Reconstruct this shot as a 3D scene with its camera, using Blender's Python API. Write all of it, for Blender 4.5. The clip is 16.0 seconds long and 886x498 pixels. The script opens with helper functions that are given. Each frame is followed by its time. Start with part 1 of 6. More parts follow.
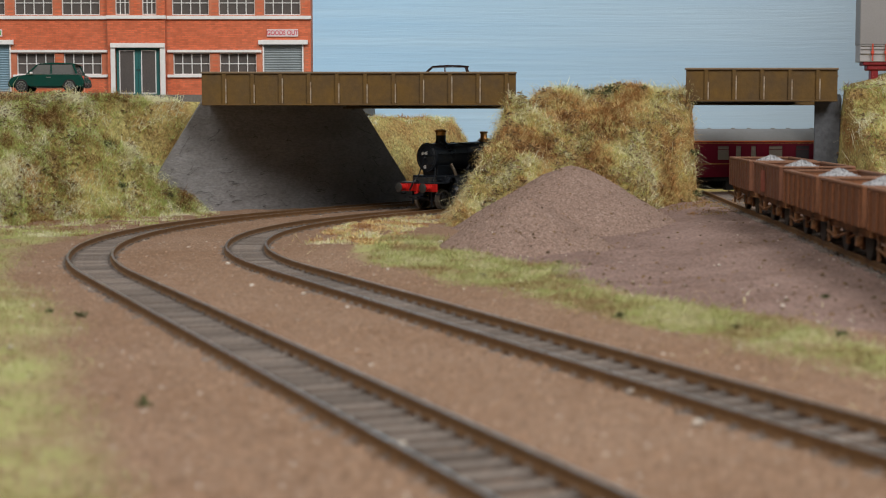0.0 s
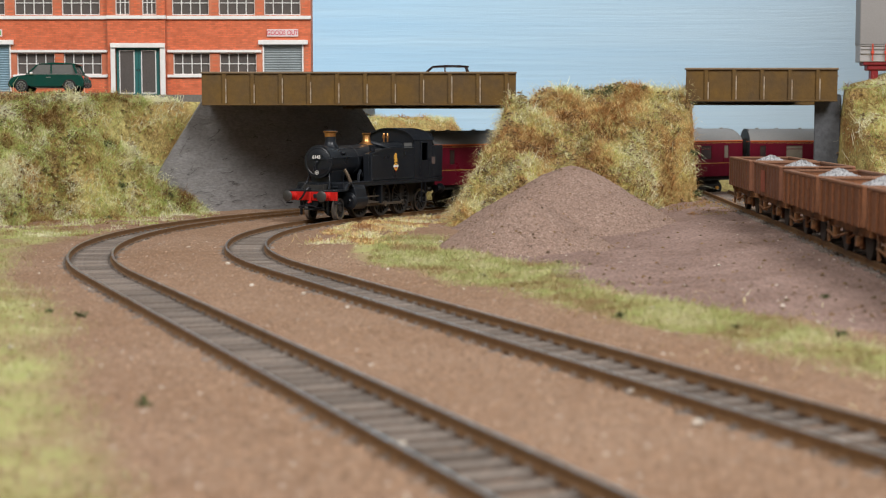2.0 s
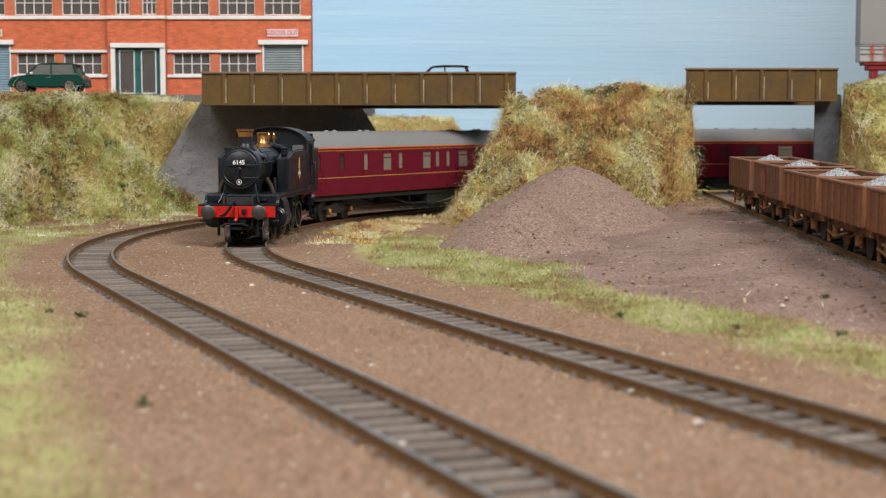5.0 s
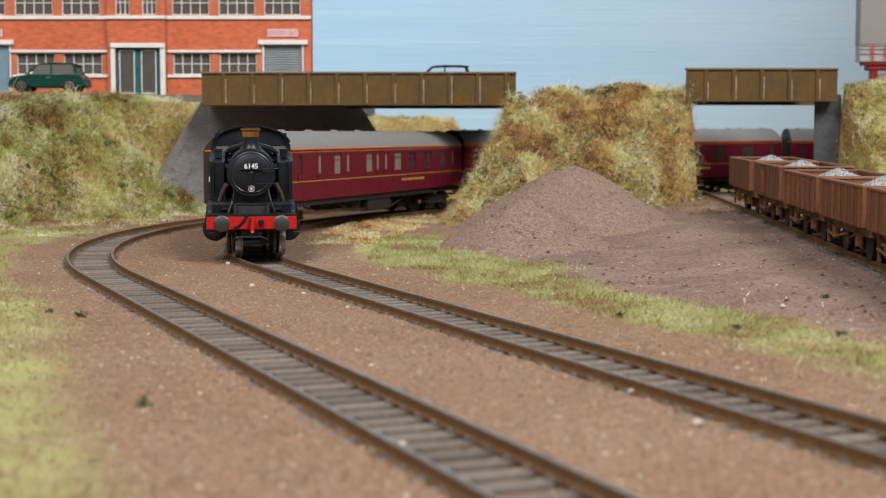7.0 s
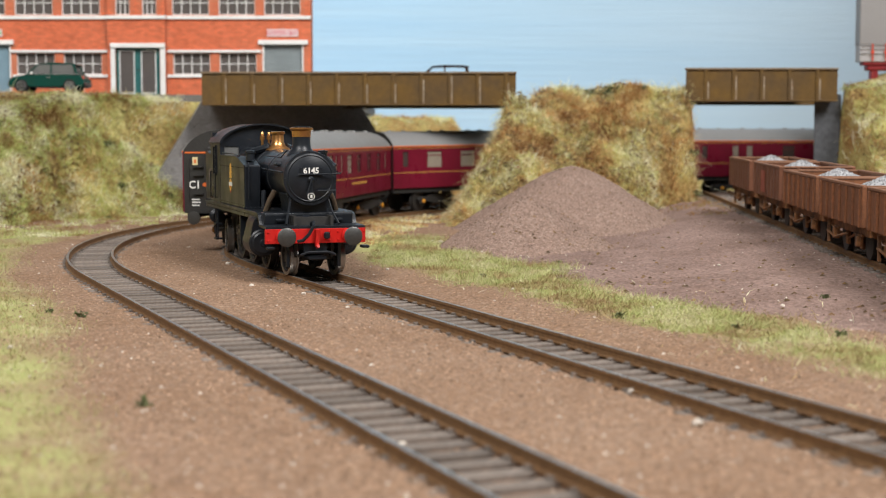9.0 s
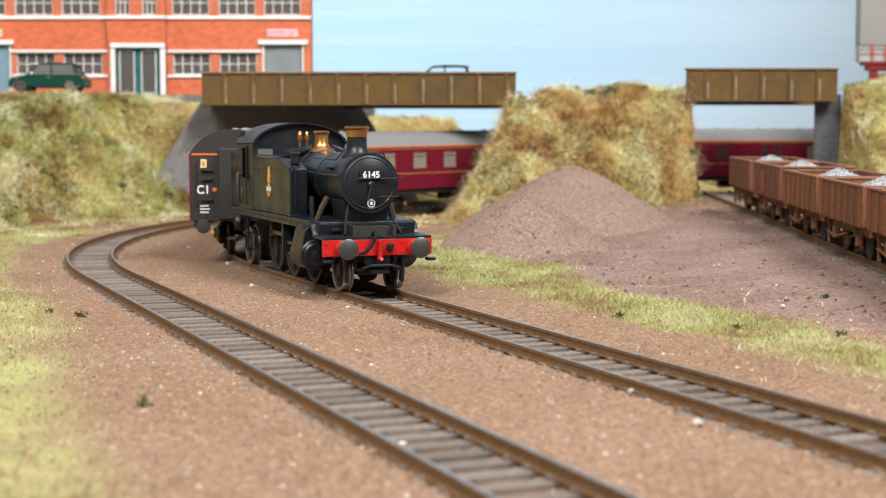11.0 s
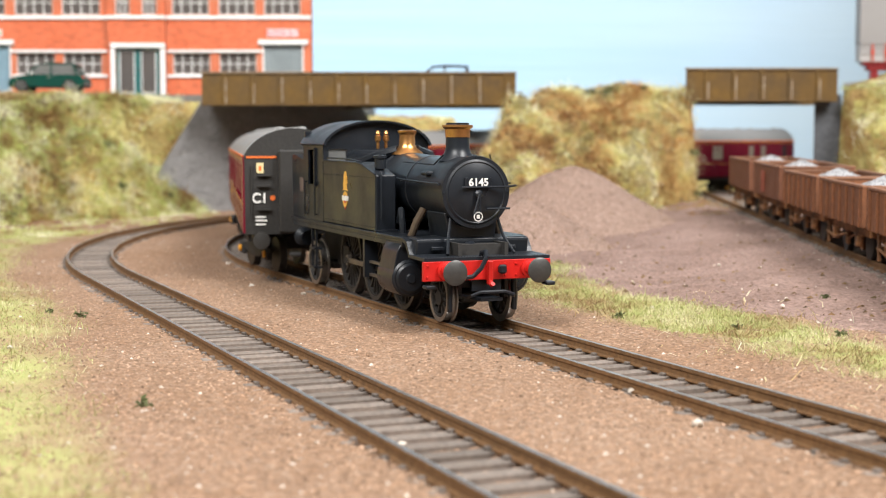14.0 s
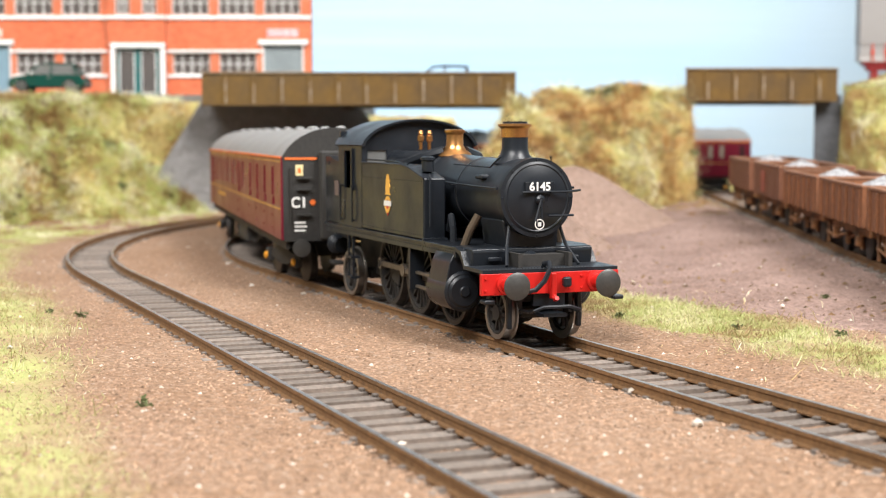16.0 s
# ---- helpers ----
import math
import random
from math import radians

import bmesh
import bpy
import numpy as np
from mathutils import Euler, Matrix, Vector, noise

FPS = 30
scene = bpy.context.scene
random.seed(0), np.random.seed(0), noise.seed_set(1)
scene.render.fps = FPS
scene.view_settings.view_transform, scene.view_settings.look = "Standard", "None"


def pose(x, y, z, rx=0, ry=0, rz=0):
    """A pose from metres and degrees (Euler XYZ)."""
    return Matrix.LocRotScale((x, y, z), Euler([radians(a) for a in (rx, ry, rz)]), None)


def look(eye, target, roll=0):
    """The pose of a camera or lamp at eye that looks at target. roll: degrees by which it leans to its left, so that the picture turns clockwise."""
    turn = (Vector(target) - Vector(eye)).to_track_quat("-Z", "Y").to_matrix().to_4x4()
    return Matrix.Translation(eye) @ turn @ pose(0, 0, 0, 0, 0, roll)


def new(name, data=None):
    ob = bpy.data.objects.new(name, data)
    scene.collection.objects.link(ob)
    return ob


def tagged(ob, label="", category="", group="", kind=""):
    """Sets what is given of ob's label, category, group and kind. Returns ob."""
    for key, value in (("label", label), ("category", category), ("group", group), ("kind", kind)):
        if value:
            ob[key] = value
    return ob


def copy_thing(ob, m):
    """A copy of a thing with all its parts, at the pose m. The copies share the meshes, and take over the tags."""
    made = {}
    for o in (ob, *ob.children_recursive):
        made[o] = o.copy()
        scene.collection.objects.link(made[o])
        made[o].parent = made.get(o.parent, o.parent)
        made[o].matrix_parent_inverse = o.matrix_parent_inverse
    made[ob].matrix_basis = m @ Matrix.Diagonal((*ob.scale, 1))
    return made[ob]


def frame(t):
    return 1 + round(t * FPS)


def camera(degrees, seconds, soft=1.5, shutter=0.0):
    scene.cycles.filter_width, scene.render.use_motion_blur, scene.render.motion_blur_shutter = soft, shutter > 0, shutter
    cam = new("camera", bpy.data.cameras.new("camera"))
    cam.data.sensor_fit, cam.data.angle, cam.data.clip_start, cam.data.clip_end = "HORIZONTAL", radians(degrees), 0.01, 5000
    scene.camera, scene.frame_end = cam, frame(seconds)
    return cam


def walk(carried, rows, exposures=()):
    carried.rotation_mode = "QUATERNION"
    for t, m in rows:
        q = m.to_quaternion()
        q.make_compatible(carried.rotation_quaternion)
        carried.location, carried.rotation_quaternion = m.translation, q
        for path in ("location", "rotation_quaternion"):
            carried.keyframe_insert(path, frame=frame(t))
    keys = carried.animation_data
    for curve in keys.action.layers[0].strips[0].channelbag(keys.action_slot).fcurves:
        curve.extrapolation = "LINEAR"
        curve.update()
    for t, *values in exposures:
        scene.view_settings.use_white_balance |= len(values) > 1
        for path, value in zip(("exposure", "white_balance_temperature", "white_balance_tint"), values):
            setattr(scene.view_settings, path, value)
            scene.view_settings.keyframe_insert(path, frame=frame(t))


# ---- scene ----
# Lengths below are millimetres of the model railway; S turns them into metres. z = 0 is the rail top.
S = 0.001
cam = camera(34.18, 16.0, soft=1.1)
EYE = pose(0, 0, 47.6 * S, 90 - 4.48, 0, 0)
walk(cam, [(0, EYE), (16, EYE)],
     exposures=[(0, -0.36), (0.5, -0.17), (1.5, 0.02), (4, 0.02), (7, -0.02), (9, 0.16), (11.5, 0.57), (14, 0.73), (16, 0.9)])

# ---- light: a closed hall with two unseen area lamps ----
world = bpy.data.worlds.new("world")
scene.world = world
world.use_nodes = True
world.node_tree.nodes["Background"].inputs[0].default_value = (0.95, 0.97, 1.0, 1)
world.node_tree.nodes["Background"].inputs[1].default_value = 0.32


def area_lamp(x, y, z, tx, ty, tz, sx, sy, watts, colour):
    d = bpy.data.lights.new("unseen_lamp", "AREA")
    d.shape, d.size, d.size_y, d.energy, d.color = "RECTANGLE", sx, sy, watts, colour
    ob = new("unseen_lamp", d)
    ob.matrix_world = look((x, y, z), (tx, ty, tz))
    return ob


area_lamp(0.85, -0.15, 1.3, -0.05, 0.95, 0.05, 0.6, 0.8, 27, (1.0, 0.98, 0.96))
# fill from the left front, added to brighten the factory and left bank
area_lamp(-0.6, -0.55, 1.35, -0.1, 0.95, 0.05, 0.8, 0.8, 27, (1.0, 0.98, 0.96))


# ---- materials ----
def mat(name, base, rough=0.6, metal=0.0, var=0.25, fine=900.0, coarse=90.0, bump=0.15, tint=None, amount=0.5,
        island=0.0, obrand=0.0, stretch=None, spec=0.5, speckle=None):
    """A worn surface: base colour varied at two scales, towards tint in coarse patches, with fine relief."""
    m = bpy.data.materials.new(name)
    m.use_nodes = True
    nt = m.node_tree
    N, L = nt.nodes, nt.links
    b = N["Principled BSDF"]
    b.inputs["Roughness"].default_value = rough
    b.inputs["Metallic"].default_value = metal
    b.inputs["Specular IOR Level"].default_value = spec
    tc = N.new("ShaderNodeTexCoord")
    src = tc.outputs["Object"]
    if stretch:
        mp = N.new("ShaderNodeMapping")
        mp.inputs["Scale"].default_value = stretch
        L.new(src, mp.inputs[0])
        src = mp.outputs[0]

    def tex(scale, detail):
        n = N.new("ShaderNodeTexNoise")
        n.inputs["Scale"].default_value, n.inputs["Detail"].default_value = scale, detail
        n.inputs["Roughness"].default_value = 0.62
        L.new(src, n.inputs["Vector"])
        return n.outputs["Fac"]

    f, c = tex(fine, 4), tex(coarse, 5)

    def ramp(v, a, z, lo=0.32, hi=0.68):
        r = N.new("ShaderNodeMapRange")
        r.inputs[1].default_value, r.inputs[2].default_value = lo, hi
        r.inputs[3].default_value, r.inputs[4].default_value = a, z
        L.new(v, r.inputs[0])
        return r.outputs[0]

    def mix(kind, fac, a, z):
        x = N.new("ShaderNodeMix")
        x.data_type, x.blend_type = "RGBA", kind
        for sock, v in ((x.inputs[0], fac), (x.inputs[6], a), (x.inputs[7], z)):
            if hasattr(v, "is_output"):
                L.new(v, sock)
            else:
                sock.default_value = v
        return x.outputs[2]

    col = mix("MIX", ramp(c, 0, amount), (*base, 1), (*(tint or [x * 0.7 for x in base]), 1))
    if speckle:
        cells, grains, share_of = speckle
        vo, cr = N.new("ShaderNodeTexVoronoi"), N.new("ShaderNodeValToRGB")
        vo.inputs["Scale"].default_value = cells
        L.new(src, vo.inputs["Vector"])
        sp = N.new("ShaderNodeSeparateColor")
        L.new(vo.outputs["Color"], sp.inputs[0])
        L.new(sp.outputs[0], cr.inputs[0])
        while len(cr.color_ramp.elements) < len(grains):
            cr.color_ramp.elements.new(0.5)
        for i, g in enumerate(grains):
            cr.color_ramp.elements[i].position, cr.color_ramp.elements[i].color = i / (len(grains) - 1), (*g, 1)
        col = mix("MIX", share_of, col, cr.outputs[0])
    grey = ramp(f, 1 - var, 1 + var)
    col = mix("MULTIPLY", 1.0, col, grey)
    if island:
        g = N.new("ShaderNodeNewGeometry")
        col = mix("MULTIPLY", 1.0, col, ramp(g.outputs["Random Per Island"], 1 - island, 1 + island, 0, 1))
    if obrand:
        g = N.new("ShaderNodeObjectInfo")
        col = mix("MULTIPLY", 1.0, col, ramp(g.outputs["Random"], 1 - obrand, 1 + obrand, 0, 1))
    L.new(col, b.inputs["Base Color"])
    L.new(ramp(c, max(rough - 0.1, 0.02), min(rough + 0.1, 1)), b.inputs["Roughness"])
    if bump:
        bp = N.new("ShaderNodeBump")
        bp.inputs["Strength"].default_value, bp.inputs["Distance"].default_value = bump, 0.0006
        L.new(f, bp.inputs["Height"])
        L.new(bp.outputs[0], b.inputs["Normal"])
    return m


def fibre_mat(name, colours):
    """Static-grass fibres: each strand takes one of the dyed colours; strands let some light through."""
    m = bpy.data.materials.new(name)
    m.use_nodes = True
    N, L = m.node_tree.nodes, m.node_tree.links
    b = N["Principled BSDF"]
    b.inputs["Roughness"].default_value = 0.75
    b.inputs["Specular IOR Level"].default_value = 0.2
    g = N.new("ShaderNodeNewGeometry")
    r = N.new("ShaderNodeValToRGB")
    e = r.color_ramp.elements
    while len(e) < len(colours):
        e.new(0.5)
    for i, c in enumerate(colours):
        e[i].position, e[i].color = i / (len(colours) - 1), (*c, 1)
    tc, n = N.new("ShaderNodeTexCoord"), N.new("ShaderNodeTexNoise")
    n.inputs["Scale"].default_value, n.inputs["Detail"].default_value = 38, 4
    L.new(tc.outputs["Object"], n.inputs["Vector"])
    n2 = N.new("ShaderNodeTexNoise")
    n2.inputs["Scale"].default_value, n2.inputs["Detail"].default_value = 130, 3
    L.new(tc.outputs["Object"], n2.inputs["Vector"])
    where = None
    for source, lo, hi, span in ((n.outputs["Fac"], 0.39, 0.61, 1.0), (n2.outputs["Fac"], 0.37, 0.63, 0.5), (g.outputs["Random Per Island"], 0, 1, 0.45)):
        mr = N.new("ShaderNodeMapRange")
        mr.inputs[1].default_value, mr.inputs[2].default_value = lo, hi
        mr.inputs[3].default_value, mr.inputs[4].default_value = -span / 2, span / 2
        L.new(source, mr.inputs[0])
        ad = N.new("ShaderNodeMath")
        ad.operation, ad.inputs[1].default_value = "ADD", 0.5
        L.new(mr.outputs[0], ad.inputs[0])
        if where:
            L.new(where, ad.inputs[1])
        where = ad.outputs[0]
    L.new(where, r.inputs[0])
    L.new(r.outputs[0], b.inputs["Base Color"])
    t = N.new("ShaderNodeBsdfTranslucent")
    L.new(r.outputs[0], t.inputs[0])
    ms = N.new("ShaderNodeMixShader")
    ms.inputs[0].default_value = 0.3
    L.new(b.outputs[0], ms.inputs[1])
    L.new(t.outputs[0], ms.inputs[2])
    L.new(ms.outputs[0], N["Material Output"].inputs[0])
    return m


GRAINS = [(0.11, 0.065, 0.04), (0.24, 0.14, 0.085), (0.30, 0.20, 0.14), (0.27, 0.15, 0.08), (0.42, 0.33, 0.26)]
M_EARTH = mat("earth_scatter", (0.215, 0.127, 0.077), 0.95, var=0.4, fine=1100, coarse=12, bump=0.8, tint=(0.305, 0.207, 0.147), amount=1.0, spec=0.15, speckle=(1250, GRAINS, 0.42))
M_GRIT = mat("earth_grit", (0.27, 0.17, 0.11), 0.95, var=0.3, island=0.55, bump=0.3, tint=(0.40, 0.29, 0.21), spec=0.15)
M_YARD = mat("yard_dirt", (0.185, 0.12, 0.097), 0.92, var=0.35, fine=700, coarse=22, bump=0.9, tint=(0.31, 0.215, 0.185), amount=1.0, spec=0.2, speckle=(1000, [(0.09, 0.055, 0.04), (0.2, 0.135, 0.11), (0.24, 0.165, 0.14), (0.17, 0.1, 0.07)], 0.25))
M_HEAP = mat("gravel_heap", (0.235, 0.16, 0.128), 0.95, var=0.3, fine=1000, coarse=45, bump=0.7, tint=(0.30, 0.21, 0.17), amount=0.8, spec=0.15, speckle=(1000, [(0.09, 0.06, 0.045), (0.24, 0.165, 0.13), (0.29, 0.205, 0.17), (0.2, 0.13, 0.095), (0.4, 0.31, 0.26)], 0.4))
M_HEAPGRIT = mat("heap_grains", (0.27, 0.185, 0.145), 0.95, var=0.2, island=0.6, bump=0.2, spec=0.15)
M_CHIP = mat("pale_stone_chip", (0.62, 0.55, 0.47), 0.8, var=0.15)
M_SOIL = mat("bank_soil", (0.42, 0.38, 0.15), 0.95, var=0.5, fine=500, coarse=35, bump=0.9, tint=(0.30, 0.17, 0.065), amount=1.0, spec=0.1)
M_SLEEPER = mat("sleeper_grey_brown", (0.17, 0.142, 0.122), 0.75, var=0.3, fine=700, coarse=120, tint=(0.16, 0.125, 0.1), obrand=0.25)
M_RAILSIDE = mat("rail_rust", (0.17, 0.09, 0.036), 0.85, var=0.3, coarse=150, tint=(0.17, 0.085, 0.035))
M_RAILTOP = mat("rail_steel", (0.46, 0.45, 0.44), 0.38, 0.9, var=0.15, coarse=150)
M_BACK = mat("painted_sky_board", (0.43, 0.69, 0.92), 0.5, var=0.035, fine=35, coarse=2.0, bump=0.5, tint=(0.55, 0.77, 0.93), amount=1.0, stretch=(0.35, 1, 12))


def turf_blend(m, green, brown):
    """Dyed turf scattered over the earth where the ground's turf cover says so, broken up finely."""
    N, L = m.node_tree.nodes, m.node_tree.links
    b = N["Principled BSDF"]
    old = b.inputs["Base Color"].links[0].from_socket
    at, tc = N.new("ShaderNodeAttribute"), N.new("ShaderNodeTexCoord")
    at.attribute_name = "turf"
    n1, n2 = N.new("ShaderNodeTexNoise"), N.new("ShaderNodeTexNoise")
    n1.inputs["Scale"].default_value, n1.inputs["Detail"].default_value = 260, 5
    n2.inputs["Scale"].default_value, n2.inputs["Detail"].default_value = 55, 4
    L.new(tc.outputs["Object"], n1.inputs["Vector"])
    L.new(tc.outputs["Object"], n2.inputs["Vector"])
    k1, k2 = N.new("ShaderNodeMath"), N.new("ShaderNodeMath")
    k1.operation = k2.operation = "MULTIPLY_ADD"
    k2.use_clamp = True
    k1.inputs[1].default_value, k1.inputs[2].default_value = 1.2, -0.6
    k2.inputs[1].default_value = 1.15
    L.new(n1.outputs["Fac"], k1.inputs[0])
    L.new(at.outputs["Fac"], k2.inputs[0])
    L.new(k1.outputs[0], k2.inputs[2])
    ramp, mx, mm2 = N.new("ShaderNodeMix"), N.new("ShaderNodeMix"), N.new("ShaderNodeMapRange")
    ramp.data_type = mx.data_type = "RGBA"
    mm2.inputs[1].default_value, mm2.inputs[2].default_value = 0.38, 0.66
    L.new(n2.outputs["Fac"], mm2.inputs[0])
    L.new(mm2.outputs[0], ramp.inputs[0])
    ramp.inputs[6].default_value, ramp.inputs[7].default_value = (*green, 1), (*brown, 1)
    cut = N.new("ShaderNodeMath")
    cut.operation = "MULTIPLY"
    L.new(k2.outputs[0], cut.inputs[0])
    L.new(at.outputs["Fac"], cut.inputs[1])
    L.new(cut.outputs[0], mx.inputs[0])
    L.new(old, mx.inputs[6])
    L.new(ramp.outputs[2], mx.inputs[7])
    L.new(mx.outputs[2], b.inputs["Base Color"])


turf_blend(M_EARTH, (0.37, 0.385, 0.15), (0.38, 0.32, 0.16))


def blend_along_x(m, x0, x1, colour):
    """Blends a board's colour along x to a grey that holds its shade."""
    N, L = m.node_tree.nodes, m.node_tree.links
    b = N["Principled BSDF"]
    old = b.inputs["Base Color"].links[0].from_socket
    tc, sp, mr, mx = N.new("ShaderNodeTexCoord"), N.new("ShaderNodeSeparateXYZ"), N.new("ShaderNodeMapRange"), N.new("ShaderNodeMix")
    L.new(tc.outputs["Object"], sp.inputs[0])
    L.new(sp.outputs[0], mr.inputs[0])
    mr.inputs[1].default_value, mr.inputs[2].default_value, mr.inputs[4].default_value = x0, x1, 0.75
    mx.data_type = "RGBA"
    L.new(mr.outputs[0], mx.inputs[0])
    L.new(old, mx.inputs[6])
    mx.inputs[7].default_value = (*colour, 1)
    L.new(mx.outputs[2], b.inputs["Base Color"])


# shade at the right end of the sky, put into the board's colour
blend_along_x(M_BACK, -0.05, 0.40, (0.37, 0.43, 0.48))
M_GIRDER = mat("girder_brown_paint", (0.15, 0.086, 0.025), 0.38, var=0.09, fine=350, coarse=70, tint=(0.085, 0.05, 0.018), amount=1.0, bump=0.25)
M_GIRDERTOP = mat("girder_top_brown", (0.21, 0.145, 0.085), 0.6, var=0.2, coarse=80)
M_STREAK = mat("pale_streak_paint", (0.42, 0.36, 0.28), 0.7, var=0.4, fine=600, coarse=300, tint=(0.2, 0.12, 0.06), amount=1.0)
M_CONCRETE = mat("grey_painted_card", (0.26, 0.255, 0.255), 0.8, var=0.2, fine=350, coarse=26, tint=(0.19, 0.18, 0.175), amount=0.9, bump=0.7, stretch=(1, 1, 2.5))
M_CRACK = mat("crack_dark", (0.09, 0.085, 0.08), 0.9)
M_WAGONB = mat("wagon_rusty_bauxite", (0.185, 0.068, 0.024), 0.78, var=0.25, fine=500, coarse=80, tint=(0.15, 0.055, 0.026), bump=0.15, obrand=0.15)
M_PATCH = mat("wagon_red_patch", (0.27, 0.055, 0.028), 0.7, var=0.3)
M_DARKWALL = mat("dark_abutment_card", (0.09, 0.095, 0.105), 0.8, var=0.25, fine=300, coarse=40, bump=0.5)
M_ROAD = mat("road_card", (0.16, 0.15, 0.14), 0.9, var=0.2)
M_BOARD = mat("painted_baseboard", (0.2, 0.2, 0.2), 0.8)
M_BLACK = mat("satin_black_plastic", (0.0115, 0.014, 0.0185), 0.36, var=0.12, fine=300, coarse=80, bump=0.04, tint=(0.015, 0.018, 0.023), spec=0.34)
M_UNDER = mat("dull_black_underframe", (0.02, 0.019, 0.018), 0.7, var=0.2, tint=(0.035, 0.03, 0.026))
M_RED = mat("buffer_beam_red", (0.5, 0.014, 0.011), 0.42, var=0.06, bump=0.03, tint=(0.44, 0.012, 0.009), spec=0.35)
M_BRASS = mat("copper_brass", (0.66, 0.33, 0.12), 0.36, 1.0, var=0.1, bump=0.03, tint=(0.6, 0.3, 0.11))
M_STEEL = mat("wheel_steel", (0.33, 0.31, 0.29), 0.35, 0.9, var=0.1, bump=0.05)
# wheel steel darkened to hold the shade under footplate and coaches
M_WHEELSHADE = mat("shaded_wheel_steel", (0.055, 0.05, 0.046), 0.5, 0.5, var=0.15)
M_BUFFER = mat("buffer_dark_steel", (0.085, 0.083, 0.08), 0.45, 0.6, var=0.1, bump=0.05)
M_ROD = mat("rod_dull_steel", (0.20, 0.17, 0.14), 0.45, 0.7, var=0.15)
M_MAROON = mat("coach_maroon", (0.165, 0.010, 0.027), 0.36, spec=0.28, var=0.06, fine=300, coarse=40, bump=0.03, tint=(0.13, 0.009, 0.018))
M_ROOF = mat("coach_roof_grey", (0.22, 0.218, 0.215), 0.6, var=0.08, coarse=40, bump=0.05, tint=(0.22, 0.215, 0.21))
M_LINING = mat("gold_lining", (0.62, 0.33, 0.07), 0.5, var=0.05, bump=0)
M_ORANGE = mat("orange_lining", (0.75, 0.16, 0.03), 0.5, var=0.05, bump=0)
M_WHITE = mat("white_print", (0.82, 0.81, 0.78), 0.5, var=0.04, bump=0)
M_CREAM = mat("cream_print", (0.78, 0.66, 0.36), 0.5, var=0.1, bump=0)
M_YELLOW = mat("axlebox_orange", (0.75, 0.33, 0.03), 0.4, var=0.1, bump=0)
M_GLASSDARK = mat("coach_window_glass", (0.05, 0.03, 0.028), 0.08, var=0.05, bump=0, tint=(0.12, 0.09, 0.08), coarse=30)
# cream tone stands for the reflection on some coach windows
M_GLASSPALE = mat("pane_reflection", (0.30, 0.255, 0.20), 0.3, var=0.1, bump=0, coarse=30)
M_WAGON = mat("wagon_bauxite", (0.14, 0.05, 0.021), 0.75, var=0.2, fine=500, coarse=70, tint=(0.16, 0.058, 0.03), bump=0.15, obrand=0.15)
M_WAGONRIM = mat("wagon_rim_worn", (0.23, 0.105, 0.055), 0.7, var=0.2, coarse=90)
M_RUST = mat("rust_underframe", (0.27, 0.105, 0.03), 0.85, var=0.35, fine=500, coarse=110, tint=(0.07, 0.04, 0.022), amount=1.0)
M_STONE = mat("grey_ballast_load", (0.33, 0.33, 0.34), 0.9, var=0.2, island=0.35)
M_BRICK = mat("printed_orange_brick", (0.56, 0.19, 0.10), 0.75, var=0.14, fine=260, coarse=30, bump=0.12, tint=(0.40, 0.085, 0.035))
M_MORTAR = mat("brick_joint", (0.42, 0.16, 0.085), 0.85, var=0.1, bump=0)
M_TRIM = mat("white_plastic_trim", (0.84, 0.83, 0.81), 0.55, var=0.05, bump=0.03)
M_PANE = mat("dark_window_film", (0.10, 0.09, 0.085), 0.15, var=0.1, bump=0, tint=(0.13, 0.11, 0.1), coarse=60)
M_SHUTTER = mat("grey_blue_shutter", (0.34, 0.385, 0.40), 0.5, var=0.06, bump=0.03)
M_SHUTTERBLUE = mat("pale_blue_shutter", (0.30, 0.44, 0.52), 0.5, var=0.06, bump=0.03)
M_TEAL = mat("teal_door_paint", (0.02, 0.13, 0.125), 0.45, var=0.06, bump=0.03)
M_CARGREEN = mat("dark_green_car_paint", (0.008, 0.06, 0.045), 0.18, var=0.04, bump=0)
M_CARDARK = mat("dark_maroon_car_paint", (0.03, 0.016, 0.018), 0.25, var=0.04, bump=0)
M_CARGLASS = mat("car_glass", (0.16, 0.16, 0.155), 0.06, var=0.05, bump=0)
M_TYRE = mat("tyre_rubber", (0.015, 0.015, 0.015), 0.8, var=0.1)
M_ALLOY = mat("alloy_rim", (0.5, 0.5, 0.5), 0.3, 0.9, var=0.05, bump=0)
M_SIGNRED = mat("sign_red_ink", (0.62, 0.02, 0.06), 0.6, var=0.05, bump=0)
M_SIGNGREEN = mat("sign_green_ink", (0.08, 0.45, 0.1), 0.6, var=0.05, bump=0)
M_SIGNPINK = mat("sign_pale_card", (0.78, 0.66, 0.66), 0.6, var=0.05, bump=0)
M_TANKGREY = mat("grey_tower_panel", (0.29, 0.275, 0.27), 0.6, var=0.05, coarse=20, bump=0.05)
M_TANKPALE = mat("pale_tower_panel", (0.44, 0.42, 0.42), 0.6, var=0.05, coarse=20, bump=0.05)
M_TOWERRED = mat("dark_red_tower", (0.24, 0.015, 0.02), 0.5, var=0.1)
M_RAILRED = mat("red_railing", (0.7, 0.09, 0.05), 0.5, var=0.1)
M_TWIG = mat("dark_foliage_flock", (0.10, 0.115, 0.045), 0.9, var=0.3, island=0.4)
M_WALLROOM = mat("hall_wall_paint", (0.7, 0.69, 0.66), 0.9, var=0.05)
